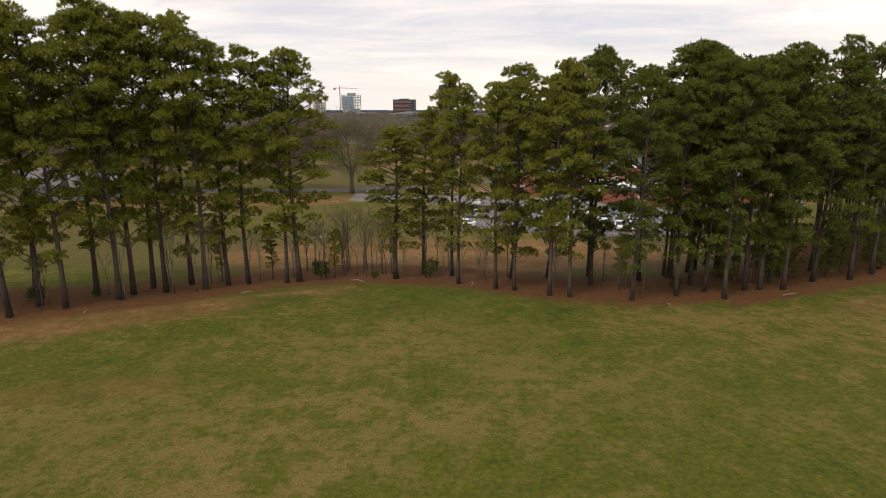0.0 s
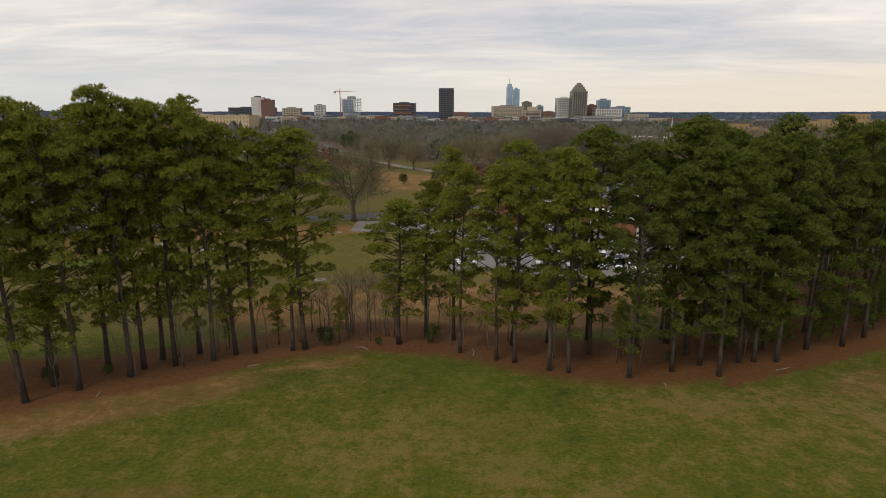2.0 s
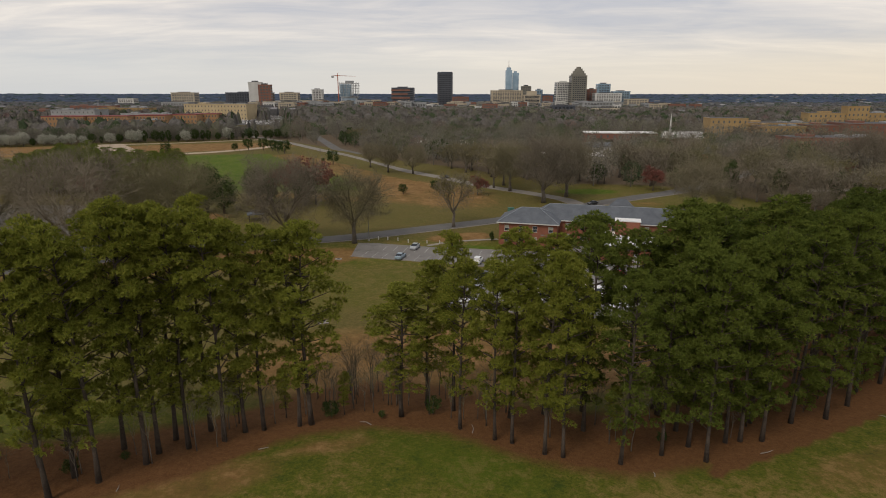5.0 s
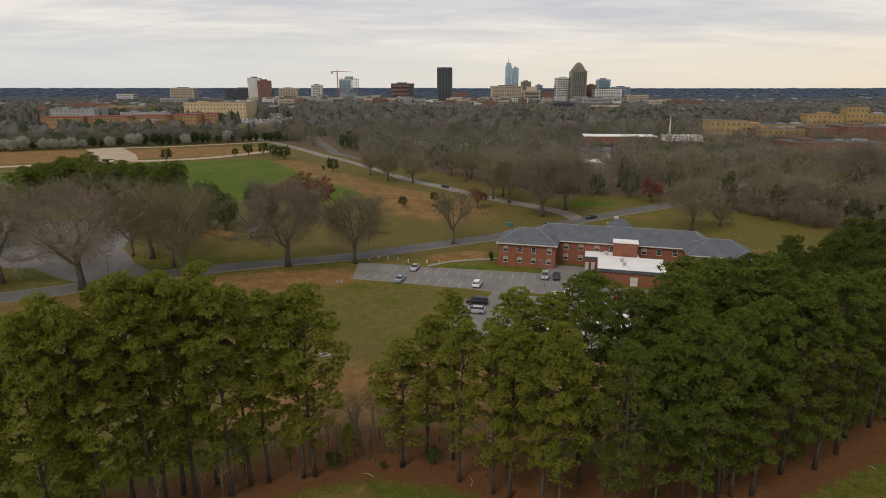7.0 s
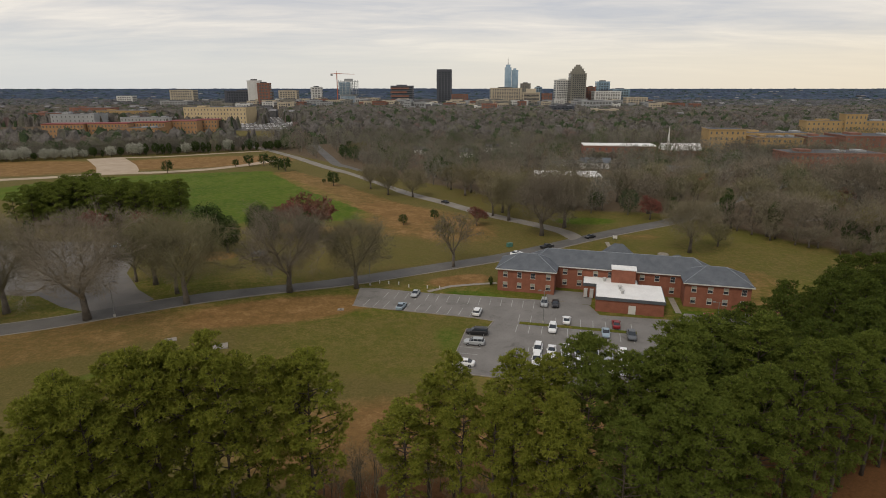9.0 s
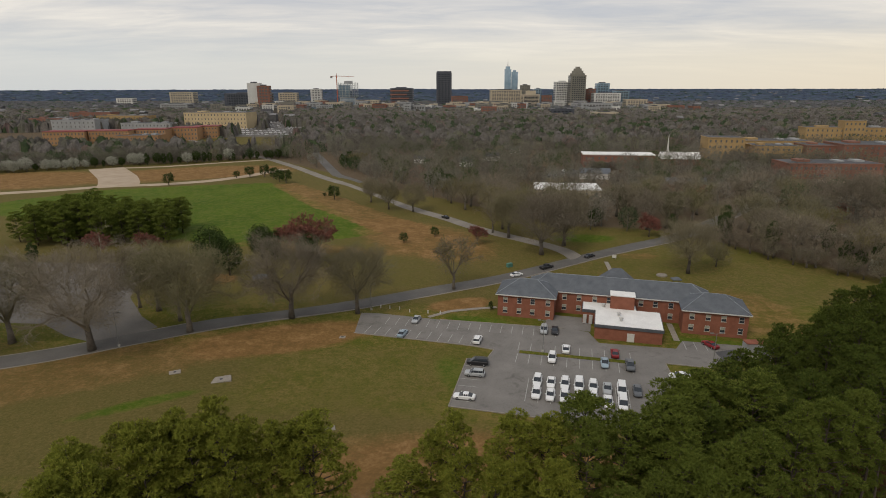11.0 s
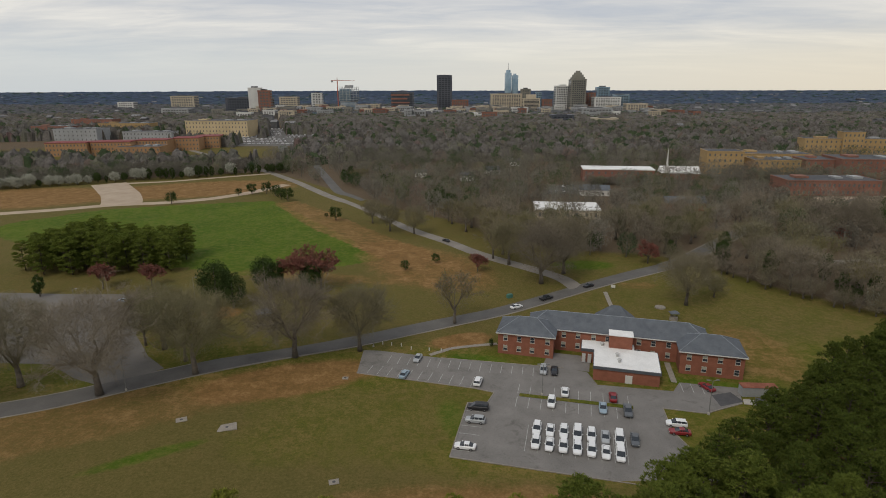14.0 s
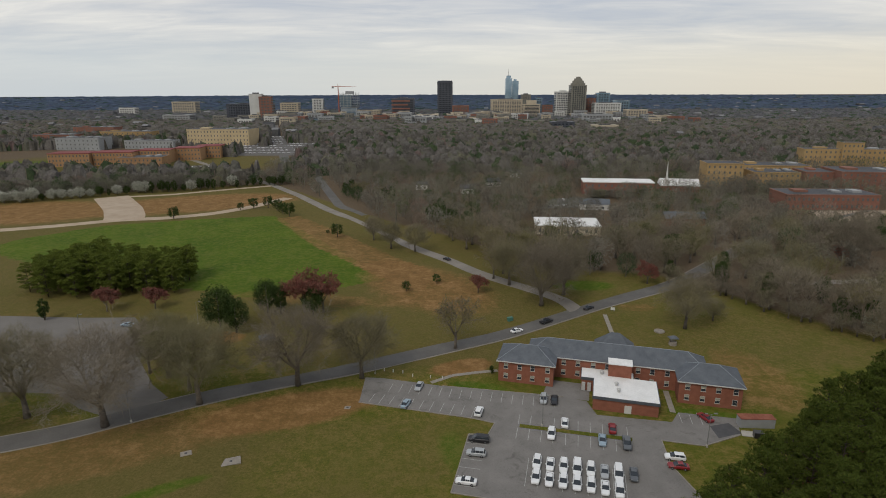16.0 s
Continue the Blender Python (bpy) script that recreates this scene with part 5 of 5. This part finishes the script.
def cottage(name, label, x, y, w, d, h, rise, wall, roof, turn=0.0):
    t = thing(name, label, "house", pose(x, y, float(land(x, y)), 0, 0, turn))
    a = w / 2
    Shape().box(-a, a, 0, d, -1, h).put("wall", wall, t)
    Shape().add([(-a - 0.4, -0.5, h), (a + 0.4, -0.5, h), (a + 0.4, d + 0.5, h), (-a - 0.4, d + 0.5, h), (-a - 0.4, d / 2, h + rise), (a + 0.4, d / 2, h + rise)], [(0, 1, 5, 4), (2, 3, 4, 5), (3, 0, 4), (1, 2, 5), (3, 2, 1, 0)]).put("roof", roof, t)
    for i in (-0.28, 0.28):
        Shape().box(w * i - 0.6, w * i + 0.6, -0.1, 0.05, 1.0, 2.4).put("window", GLASS, t)
    return t


church = cottage("church", "red brick chapel with a white roof and steeple", 194, 474, 30, 16, 5, 5, BRICK, WHITE_ROOF, -10)
Shape().box(-13, -9, -1, 3, 5, 10).put("belfry", WHITE, church)
Shape().tube([(-11, 1, 10), (-11, 1, 13), (-11, 1, 25)], [1.4, 0.8, 0.06], 8).put("steeple", WHITE, church, "slender white steeple")
cottage("house", "small white gabled house among the trees", -18, 491, 9.5, 8, 4, 2.5, WHITE, FLAT_ROOF)
cottage("house", "pale house with a grey gabled roof", 106, 402, 20, 10, 4, 3.2, WHITE, SLATE, -8)
cottage("house", "brick house with a grey roof behind the woods", 149, 352, 24, 10, 4.5, 3.5, BRICK, SLATE, -4)
for x, y in ((20, 470), (45, 505), (-60, 640), (70, 560), (-120, 700), (10, 690), (110, 650)):
    cottage("house", "pale house roof showing between winter trees", x, y, 11, 9, 4.0, 3.0, WHITE, FLAT_ROOF, (x * 7) % 40 - 20)
# low town between the towers
trng = np.random.default_rng(31)
for n in range(120):
    x, y = trng.uniform(-560, 600), 1290 + 480 * trng.uniform() ** 0.7
    kind = ("tan", "white", "grey", "brick", "tan", "grey", "stone")[int(trng.integers(7))]
    w = trng.uniform(14, 42)
    tower(f"{WORDS[kind]} low city building in the distant downtown", x, y, w, trng.uniform(11, 21), trng.uniform(14, 30), kind, int(trng.integers(2, 5)), FAR_GLASS, trng.uniform(-12, 12), piers=max(3, int(w / 5)), roof=FLAT_ROOF)
# roofs of far suburbs, too small and many to tell apart
homes = Shape()
for n in range(170):
    y = 950 + 2500 * trng.uniform() ** 1.3
    x = trng.uniform(-0.8, 0.8) * y
    if -520 < x < 620 and y < 2000 and trng.uniform() < 0.7:
        continue
    w, d, h = trng.uniform(4, 11), trng.uniform(5, 9), trng.uniform(8, 13)
    z = float(land(x, y))
    homes.box(x - w, x + w, y - d, y + d, z, z + h)
    homes.add([(x - w, y - d - 0.4, z + h), (x + w, y - d - 0.4, z + h), (x + w, y + d + 0.4, z + h), (x - w, y + d + 0.4, z + h), (x - w, y, z + h + 3), (x + w, y, z + h + 3)], [(0, 1, 5, 4), (2, 3, 4, 5), (3, 0, 4), (1, 2, 5)])
tagged(homes.put("suburb_roofs", mottled("pale_suburb_walls", (0.08, 0.08, 0.085), (0.18, 0.18, 0.18), 0.03, 0.8, per="island", spread=0.7)), "small pale roofs scattered through distant woods", "houses", kind="stuff")

# ---- car park ----
KERB = mottled("kerb_concrete", (0.20, 0.18, 0.15), (0.31, 0.28, 0.24), 0.9, 0.9)


def strip(name, a, b, width, height, mat, label, category, z=-5.0, lift=0.05, kind="structure"):
    d = Vector((b[0] - a[0], b[1] - a[1]))
    ob = Shape().box(0, d.length, -width / 2, width / 2, -0.2 if height > 0.03 else 0.0, height).put(name, mat)
    ob.matrix_basis = pose(a[0], a[1], z + lift, 0, 0, math.degrees(math.atan2(d.y, d.x)))
    return tagged(ob, label, category, kind=kind)


for a, b in (((-24.3, 147.0), (7.4, 138.4)), ((7.4, 138.4), (12.5, 136.2)), ((12.5, 136.2), (10.3, 131.0)), ((10.3, 131.0), (5.5, 131.3)), ((5.5, 131.3), (0.7, 109.3)), ((53.9, 107), (51.5, 118.5)), ((51.5, 118.5), (52.9, 128.2)), ((52.9, 128.2), (62.4, 125.8)), ((62.4, 125.8), (73.4, 130.3)), ((-1, 156), (33, 149.5)), ((0.7, 109.3), (38.0, 100.0))):
    strip("kerb", a, b, 0.22, 0.14, KERB, "pale concrete kerb of the car park", "kerb")


def bays(a, b, count, length, side):
    a, b = Vector(a), Vector(b)
    d = (b - a).normalized()
    n = Vector((-d.y, d.x)) * side
    for i in range(count):
        p = a + (b - a) * (i / (count - 1))
        strip("bay_line", p, p + n * length, 0.13, 0.006, PAINT_WHITE, "worn white painted bay line", "marking")


bays((-15.5, 157.8), (30.5, 148.6), 17, 5.0, -1)
bays((-21.5, 147.0), (6.6, 139.4), 11, 5.0, 1)
bays((18.5, 135.8), (45.0, 129.5), 10, 4.8, 1)
bays((18.2, 134.0), (44.6, 127.7), 10, 4.8, -1)
bays((19.2, 121.4), (40.2, 116.4), 9, 10.4, -1)
bays((1.2, 112.0), (4.7, 127.8), 6, 5.0, -1)
bays((62.0, 140.6), (67.0, 139.6), 3, 4.8, -1)
island = Shape().prism([(18.6, 134.3), (45.6, 127.9), (46.0, 129.3), (19.0, 135.7)], -5.3, -4.86).put("planting_island", GRASS)
tagged(island, "narrow raised grass island in the car park", "verge", kind="structure")
PATCH = mottled("fresh_asphalt", (0.060, 0.060, 0.062), (0.095, 0.094, 0.095), 0.4, 0.85)
tagged(Shape().prism([(67.5, 134.4), (73.0, 135.8), (74.2, 131.2), (67.4, 129.0)], -5.2, -4.935).put("asphalt_patch", PATCH), "dark fresh asphalt patch", "pavement", kind="structure")
tagged(Shape().prism([(73.6, 130.0), (79.5, 128.6), (80.5, 131.2), (74.5, 132.4)], -5.2, -4.9).put("bin_pad", CONCRETE), "pale concrete pad beside the bins", "pavement", kind="structure")
for a, b in (((-4.4, 158.0), (2.0, 162.4)), ((2.0, 162.4), (9, 164.2)), ((9, 164.2), (16.0, 165.5)), ((60.6, 208.5), (57.5, 184)), ((62.9, 152.5), (60.6, 141.0))):
    strip("footpath", a, b, 1.5, 0.03, KERB, "narrow pale concrete footpath", "path", float(land(*a)) + 0.02)


def paint(name, colour, rough=0.32):
    return mottled(name, tuple(c * 0.93 for c in colour), colour, 0.9, rough, 0.0, 0.5)


PAINTS = {"white": paint("white_car_paint", (0.74, 0.75, 0.75)), "silver": paint("silver_car_paint", (0.36, 0.38, 0.39)), "black": paint("black_car_paint", (0.020, 0.020, 0.022)), "red": paint("dark_red_car_paint", (0.22, 0.018, 0.022)), "grey": paint("grey_car_paint", (0.10, 0.11, 0.12)), "blue": paint("pale_blue_car_paint", (0.26, 0.34, 0.40))}
TYRE = mottled("tyre_rubber", (0.012, 0.012, 0.012), (0.025, 0.025, 0.025), 3.0, 0.9)
LAMP_CLEAR, lt, lb = material("lamp_lens", 0.1, 0, 0.6)
lb.inputs["Base Color"].default_value = (0.55, 0.55, 0.52, 1)
LAMP_RED, lt, lb = material("tail_lens", 0.15, 0, 0.6)
lb.inputs["Base Color"].default_value = (0.28, 0.015, 0.012, 1)


def loft(shape, stations):
    """A rounded body through stations of (x, half width, bottom, top)."""
    v, f = [], []
    for x, w, z0, z1 in stations:
        c = min(0.12, (z1 - z0) * 0.3)
        v += [(x, -w * 0.88, z0), (x, w * 0.88, z0), (x, w, z0 + c), (x, w, z1 - c), (x, w * 0.86, z1), (x, -w * 0.86, z1), (x, -w, z1 - c), (x, -w, z0 + c)]
    n = len(stations)
    for i in range(n - 1):
        f += [(i * 8 + k, i * 8 + (k + 1) % 8, (i + 1) * 8 + (k + 1) % 8, (i + 1) * 8 + k) for k in range(8)]
    f += [tuple(range(8))[::-1], tuple(range((n - 1) * 8, n * 8))]
    return shape.add(v, f)


CARS = {
    "sedan": ([(-2.35, 0.74, 0.38, 0.86), (-2.15, 0.88, 0.26, 0.98), (-1.2, 0.91, 0.22, 1.02), (0.9, 0.91, 0.22, 0.98), (2.0, 0.87, 0.26, 0.84), (2.35, 0.70, 0.36, 0.68)], [(-1.75, 0.72, 0.95, 1.02), (-0.95, 0.68, 0.95, 1.41), (0.15, 0.68, 0.95, 1.43), (1.1, 0.76, 0.93, 0.99)], (-0.95, 0.2, 0.60, 1.405, 1.47)),
    "suv": ([(-2.3, 0.80, 0.45, 1.0), (-2.15, 0.92, 0.32, 1.10), (-1.0, 0.94, 0.28, 1.12), (0.9, 0.94, 0.28, 1.08), (2.0, 0.90, 0.32, 0.98), (2.3, 0.76, 0.42, 0.80)], [(-2.15, 0.76, 1.05, 1.12), (-1.85, 0.73, 1.05, 1.62), (0.2, 0.73, 1.05, 1.66), (1.15, 0.80, 1.02, 1.08)], (-1.9, 0.25, 0.66, 1.61, 1.71)),
    "van": ([(-2.55, 0.84, 0.45, 1.1), (-2.45, 0.95, 0.32, 1.18), (-1.0, 0.98, 0.28, 1.2), (1.2, 0.98, 0.28, 1.16), (2.3, 0.92, 0.32, 0.98), (2.55, 0.78, 0.42, 0.78)], [(-2.5, 0.84, 1.1, 1.2), (-2.35, 0.82, 1.1, 1.74), (0.6, 0.82, 1.1, 1.78), (1.65, 0.86, 1.06, 1.12)], (-2.4, 0.65, 0.76, 1.73, 1.84)),
    "pickup": ([(-2.75, 0.84, 0.5, 1.0), (-2.65, 0.93, 0.4, 1.08), (-0.9, 0.95, 0.35, 1.08), (1.2, 0.95, 0.35, 1.10), (2.5, 0.92, 0.38, 1.02), (2.75, 0.8, 0.5, 0.85)], [(-1.0, 0.76, 1.05, 1.12), (-0.85, 0.74, 1.05, 1.68), (0.55, 0.74, 1.05, 1.70), (1.4, 0.8, 1.04, 1.10)], (-0.85, 0.6, 0.66, 1.67, 1.76)),
}
CAR_WORDS = {"sedan": "saloon car", "suv": "estate utility car", "van": "minivan", "pickup": "pickup truck"}
made_cars = {}
wheel_shape = Shape().tube([(0, -0.12, 0), (0, 0.12, 0)], [0.34, 0.34], 14)
rim_shape = Shape().tube([(0, -0.135, 0), (0, 0.135, 0)], [0.19, 0.19], 10)
RIM = mottled("wheel_rim", (0.30, 0.30, 0.31), (0.45, 0.45, 0.46), 3.0, 0.4, 0.6)


def car(kind, colour, x, y, heading, z=None, where="parked on the asphalt"):
    m = pose(x, y, (float(land(x, y)) + 0.1 if z is None else z), 0, 0, heading)
    if (kind, colour) in made_cars:
        return copy_thing(made_cars[kind, colour], m)
    body, cabin, (rx0, rx1, rw, rz0, rz1) = CARS[kind]
    c = thing("car", f"{colour} {CAR_WORDS[kind]} {where}", "car", m, group="cars and vans")
    loft(Shape(), body).put("body", PAINTS[colour], c)
    loft(Shape(), cabin).put("window_glass", GLASS, c, "dark tinted windows")
    loft(Shape(), [(rx0, rw, rz0, rz1), (rx1, rw, rz0, rz1)]).put("roof", PAINTS[colour], c)
    half, front, back = body[2][1], body[-1][0], body[0][0]
    for side in (-1, 1):
        for px in (rx0 + 0.1, (rx0 + rx1) / 2, rx1 - 0.15):
            Shape().tube([(px, side * half * 0.86, body[2][3] - 0.03), (px, side * rw * 0.97, rz1 - 0.05)], [0.05, 0.05], 4).put("pillar", PAINTS[colour], c)
        for wx in (back + 0.95, front - 0.95):
            w = wheel_shape.put("wheel", TYRE, c)
            w.location = (wx, side * (half - 0.10), 0.34)
            rim_shape.put("rim", RIM, w)
        Shape().box(front - 0.16, front - 0.02, side * 0.62 - 0.16, side * 0.62 + 0.16, 0.58, 0.70).put("headlight", LAMP_CLEAR, c)
        Shape().box(back + 0.02, back + 0.14, side * 0.66 - 0.14, side * 0.66 + 0.14, 0.72, 0.86).put("tail_light", LAMP_RED, c)
        Shape().box(rx1 + 0.45, rx1 + 0.62, side * (half + 0.1) - 0.1, side * (half + 0.1) + 0.1, body[2][3] - 0.04, body[2][3] + 0.12).put("wing_mirror", PAINTS[colour], c)
    made_cars[kind, colour] = c
    return c


LOT = -4.945
for i, (kind, colour) in enumerate((("suv", "white"), ("sedan", "white"), ("suv", "white"), ("van", "white"), ("suv", "white"), ("sedan", "silver"), ("van", "white"))):
    car(kind, colour, 20.7 + i * 2.93, 118.9 - i * 0.70, 76 + 180, LOT)
for i, (kind, colour) in enumerate((("suv", "white"), ("sedan", "white"), ("suv", "white"), ("suv", "white"), ("suv", "white"), ("sedan", "white"), ("van", "white"))):
    car(kind, colour, 19.6 + i * 2.88, 113.6 - i * 0.74, 76 + 180, LOT)
for kind, colour, x, y, heading in (("sedan", "silver", -7.8, 154.9, 257), ("sedan", "blue", -11.1, 145.3, 74), ("suv", "white", 8.7, 141.0, 76), ("van", "black", 7.9, 128.2, 170), ("suv", "silver", 6.9, 122.6, 170), ("sedan", "white", 4.1, 112.4, 168), ("suv", "silver", 27.0, 147.2, 258), ("sedan", "black", 29.9, 146.8, 258),
                                    ("sedan", "white", 30.5, 135.4, 77), ("suv", "white", 26.1, 130.3, 257), ("sedan", "red", 42.0, 132.7, 77), ("sedan", "blue", 38.1, 127.6, 257), ("pickup", "grey", 43.7, 126.2, 257), ("sedan", "grey", 41.6, 114.4, 256), ("suv", "white", 53.2, 120.6, 168), ("sedan", "red", 52.7, 117.4, 168), ("sedan", "red", 67.7, 137.6, 110)):
    car(kind, colour, x, y, heading, LOT)
for kind, colour, x, y, heading in (("sedan", "white", 25.4, 193.6, 31), ("pickup", "black", 37.2, 201.3, 33), ("sedan", "black", 55.6, 213.6, 214), ("sedan", "black", 1.4, 279.5, 128), ("sedan", "blue", -112.4, 194.5, 170)):
    car(kind, colour, x, y, heading, where="on the asphalt road")

for n, (x, y) in enumerate(((76, 412), (82, 415), (88, 418), (97, 425), (103, 431), (109, 437), (92, 440), (99, 443))):
    car(("sedan", "suv")[n % 2], ("black", "silver", "white", "grey")[n % 4], x, y, 40 + n * 9, where="in the yard among bare trees")

# ---- lamps, posts and small things ----
GALV = mottled("galvanised_steel", (0.16, 0.16, 0.155), (0.25, 0.25, 0.24), 2.0, 0.6, 0.3)


def street_lamp(x, y, height, heads=1):
    t = thing("street_lamp", "tall grey steel lamp post beside the asphalt", "lamp post", pose(x, y, float(land(x, y))), group="street lamps")
    Shape().tube([(0, 0, -0.2), (0, 0, height)], [0.11, 0.07], 8).put("pole", GALV, t)
    Shape().tube([(0, 0, -0.1), (0, 0, 0.6)], [0.3, 0.26], 10).put("base", CONCRETE, t)
    for i in range(heads):
        s = 1 - 2 * i
        Shape().tube([(0, 0, height - 0.15), (s * 0.9, 0, height + 0.1)], [0.05, 0.04], 6).put("arm", GALV, t)
        Shape().box(min(s * 0.8, s * 1.5), max(s * 0.8, s * 1.5), -0.18, 0.18, height + 0.02, height + 0.2).put("lamp_head", GALV, t)


for x, y, h, n in ((24.6, 134.9, 8.5, 2), (62.8, 125.4, 9, 2), (-80.0, 133.6, 9, 1), (-122.6, 184.0, 9, 1), (-21.5, 163.8, 8, 1), (-88, 196, 8.5, 1)):
    street_lamp(x, y, h, n)
for x, y in ((-18.9, 165.6), (-16.1, 164.8), (-13.1, 164.1), (-10, 161.9), (-4.6, 160.9), (-1.0, 160.4)):
    tagged(Shape().tube([(0, 0, -0.1), (0, 0, 0.9)], [0.16, 0.14], 8).tube([(0, 0, 0.9), (0, 0, 1.0)], [0.16, 0.04], 8).put("bollard", WHITE), "short white painted bollard on bare soil", "bollard", "white bollards").location = (x, y, float(land(x, y)))
RUST = mottled("rusty_sheet", (0.17, 0.05, 0.03), (0.30, 0.12, 0.075), 0.6, 0.85)
box = thing("storage_container", "pale grey steel container with a rusty red roof", "container", pose(74.9, 133.6, -5, 0, 0, -3))
Shape().box(0, 8.6, 0, 2.5, -0.1, 2.5).put("body", FACADES["grey"], box)
Shape().box(-0.1, 8.7, -0.1, 2.6, 2.5, 2.65).put("roof", RUST, box, "rusty red sheet roof")
for i in range(22):
    Shape().box(0.15 + i * 0.39, 0.30 + i * 0.39, -0.05, 0.02, 0.1, 2.4).put("rib", FACADES["grey"], box)
bin_ = thing("rubbish_skip", "black steel rubbish bin on a concrete pad", "bin", pose(77.2, 129.4, -4.9, 0, 0, -12))
Shape().prism([(-1, -0.8), (1, -0.8), (1, 0.8), (-1, 0.8)], 0, 1.4).put("body", PAINTS["black"], bin_)
Shape().box(-1.05, 1.05, -0.85, 0.85, 1.4, 1.5).put("lid", PAINTS["black"], bin_)
for x, y, w, d, turn in ((-49.5, 118.4, 4.2, 2.8, 20), (-60.6, 120.5, 2.4, 1.8, 25), (-22.4, 101.3, 2.0, 1.6, 15), (-26.9, 144.0, 1.6, 1.4, 0)):
    t = thing("drain_cover", "pale concrete drain cover set in the grass", "drain", pose(x, y, float(land(x, y)), 0, 0, turn), group="drain covers")
    Shape().box(-w / 2, w / 2, -d / 2, d / 2, -0.4, 0.12).put("slab", KERB, t)
    Shape().tube([(0, 0, 0.12), (0, 0, 0.16)], [0.34, 0.34], 12).put("hatch", PATCH, t)
hut = thing("picnic_shelter", "small dark timber shelter on the grass", "shelter", pose(-59.2, 181.1, float(land(-59.2, 181.1)), 0, 0, 20))
TIMBER = mottled("dark_timber", (0.05, 0.04, 0.032), (0.10, 0.082, 0.066), 1.0, 0.9)
for px in (-2, 2):
    for py in (-1.5, 1.5):
        Shape().box(px - 0.1, px + 0.1, py - 0.1, py + 0.1, -0.1, 2.4).put("post", TIMBER, hut)
Shape().hip(-2.2, 2.2, -1.7, 1.7, 2.4, 1.1, 0.4).put("roof", SLATE, hut)
Shape().box(-1.6, 1.6, -0.4, 0.4, 0.68, 0.76).put("table", TIMBER, hut)
STONE = mottled("field_stone", (0.17, 0.15, 0.125), (0.30, 0.275, 0.235), 1.2, 0.95, bump_at=0.05)
well = thing("stone_well", "low round stone well on the lawn", "well", pose(76.8, 183.5, float(land(76.8, 183.5))))
Shape().tube([(0, 0, -0.2), (0, 0, 1.1)], [1.4, 1.25], 14).put("ring", STONE, well)
for px in (-1.0, 1.0):
    Shape().box(px - 0.1, px + 0.1, -0.1, 0.1, 1.0, 2.6).put("post", TIMBER, well)
Shape().hip(-1.3, 1.3, -1.0, 1.0, 2.6, 0.7, 0.2).put("roof", SLATE, well)
tagged(Shape().tube([(76.0, 193.8, float(land(76, 193.8)) - 0.2), (76.0, 193.8, float(land(76, 193.8)) + 0.35)], [1.9, 1.8], 16).put("stone_ring", STONE), "low round stone planter on the lawn", "planter")
GREEN_BOX = mottled("utility_green", (0.05, 0.14, 0.11), (0.08, 0.20, 0.16), 1.0, 0.6)
ub = thing("utility_cabinet", "small green steel utility cabinet beside the road", "cabinet", pose(24.1, 203.5, float(land(24.1, 203.5)), 0, 0, 30))
Shape().box(-1.0, 1.0, -0.6, 0.6, -0.1, 1.3).put("body", GREEN_BOX, ub)
Shape().box(-1.05, 1.05, -0.65, 0.65, 1.3, 1.38).put("lid", GREEN_BOX, ub)
sign = thing("road_sign", "white road sign on two posts at the junction", "sign", pose(64.4, 211.5, float(land(64.4, 211.5)), 0, 0, -20))
for px in (-0.5, 0.5):
    Shape().box(px - 0.05, px + 0.05, -0.05, 0.05, -0.1, 1.7).put("post", GALV, sign)
Shape().box(-0.8, 0.8, -0.09, -0.05, 0.6, 1.7).put("board", WHITE, sign)
# fallen branches on the pine straw
srng = np.random.default_rng(5)
for x, y in ((-8.6, 60.6), (-31, 47.6), (-20, 55), (20.4, 49.8), (33, 54), (52.5, 62.0), (3, 58.5)):
    a, l = srng.uniform(0, math.pi), srng.uniform(0.7, 1.8)
    z = float(land(x, y)) + 0.05
    tagged(Shape().tube([(x, y, z), (x + l * 0.5 * math.cos(a), y + l * 0.5 * math.sin(a), z + 0.08), (x + l * math.cos(a + 0.2), y + l * math.sin(a + 0.2), z)], [0.06, 0.05, 0.02], 5).put("fallen_branch", STONE), "pale fallen branch on the pine straw", "branch", "fallen branches")
# cars far off beside the hospital
far = Shape()
for r in range(3):
    for c in range(24):
        if srng.uniform() < 0.75:
            x, y = -345 + c * 4.2 + srng.normal(0, 0.3), 586 + r * 13 + c * 0.5
            z = float(land(x, y)) + 0.1
            far.box(x - 0.9, x + 0.9, y - 2.2, y + 2.2, z + 0.2, z + 0.95).box(x - 0.75, x + 0.75, y - 1.2, y + 1.0, z + 0.95, z + 1.5)
for r in range(9):
    for c in range(22):
        if srng.uniform() < 0.8:
            x, y = -340 + c * 6.2 + r * 5, 1040 - r * 34 + srng.normal(0, 1)
            z = float(land(x, y))
            far.box(x - 2.2, x + 2.2, y - 0.9, y + 0.9, z + 0.2, z + 0.95).box(x - 1.2, x + 1.0, y - 0.75, y + 0.75, z + 0.95, z + 1.5)
tagged(far.put("parked_cars", mottled("distant_car_paint", (0.12, 0.12, 0.13), (0.7, 0.7, 0.7), 0.3, 0.5, per="island", spread=0.6)), "rows of small parked cars far off", "cars", kind="stuff")
slab("car_park_front", [(-352, 578), (-228, 590), (-262, 642), (-352, 620)], ROAD_ASPHALT, "grey car park before the orange brick wings", 0.1)
slab("car_park_distant", [(-355, 1060), (-180, 1060), (-160, 740), (-260, 740)], ROAD_ASPHALT, "distant grey hospital car park", 0.1)
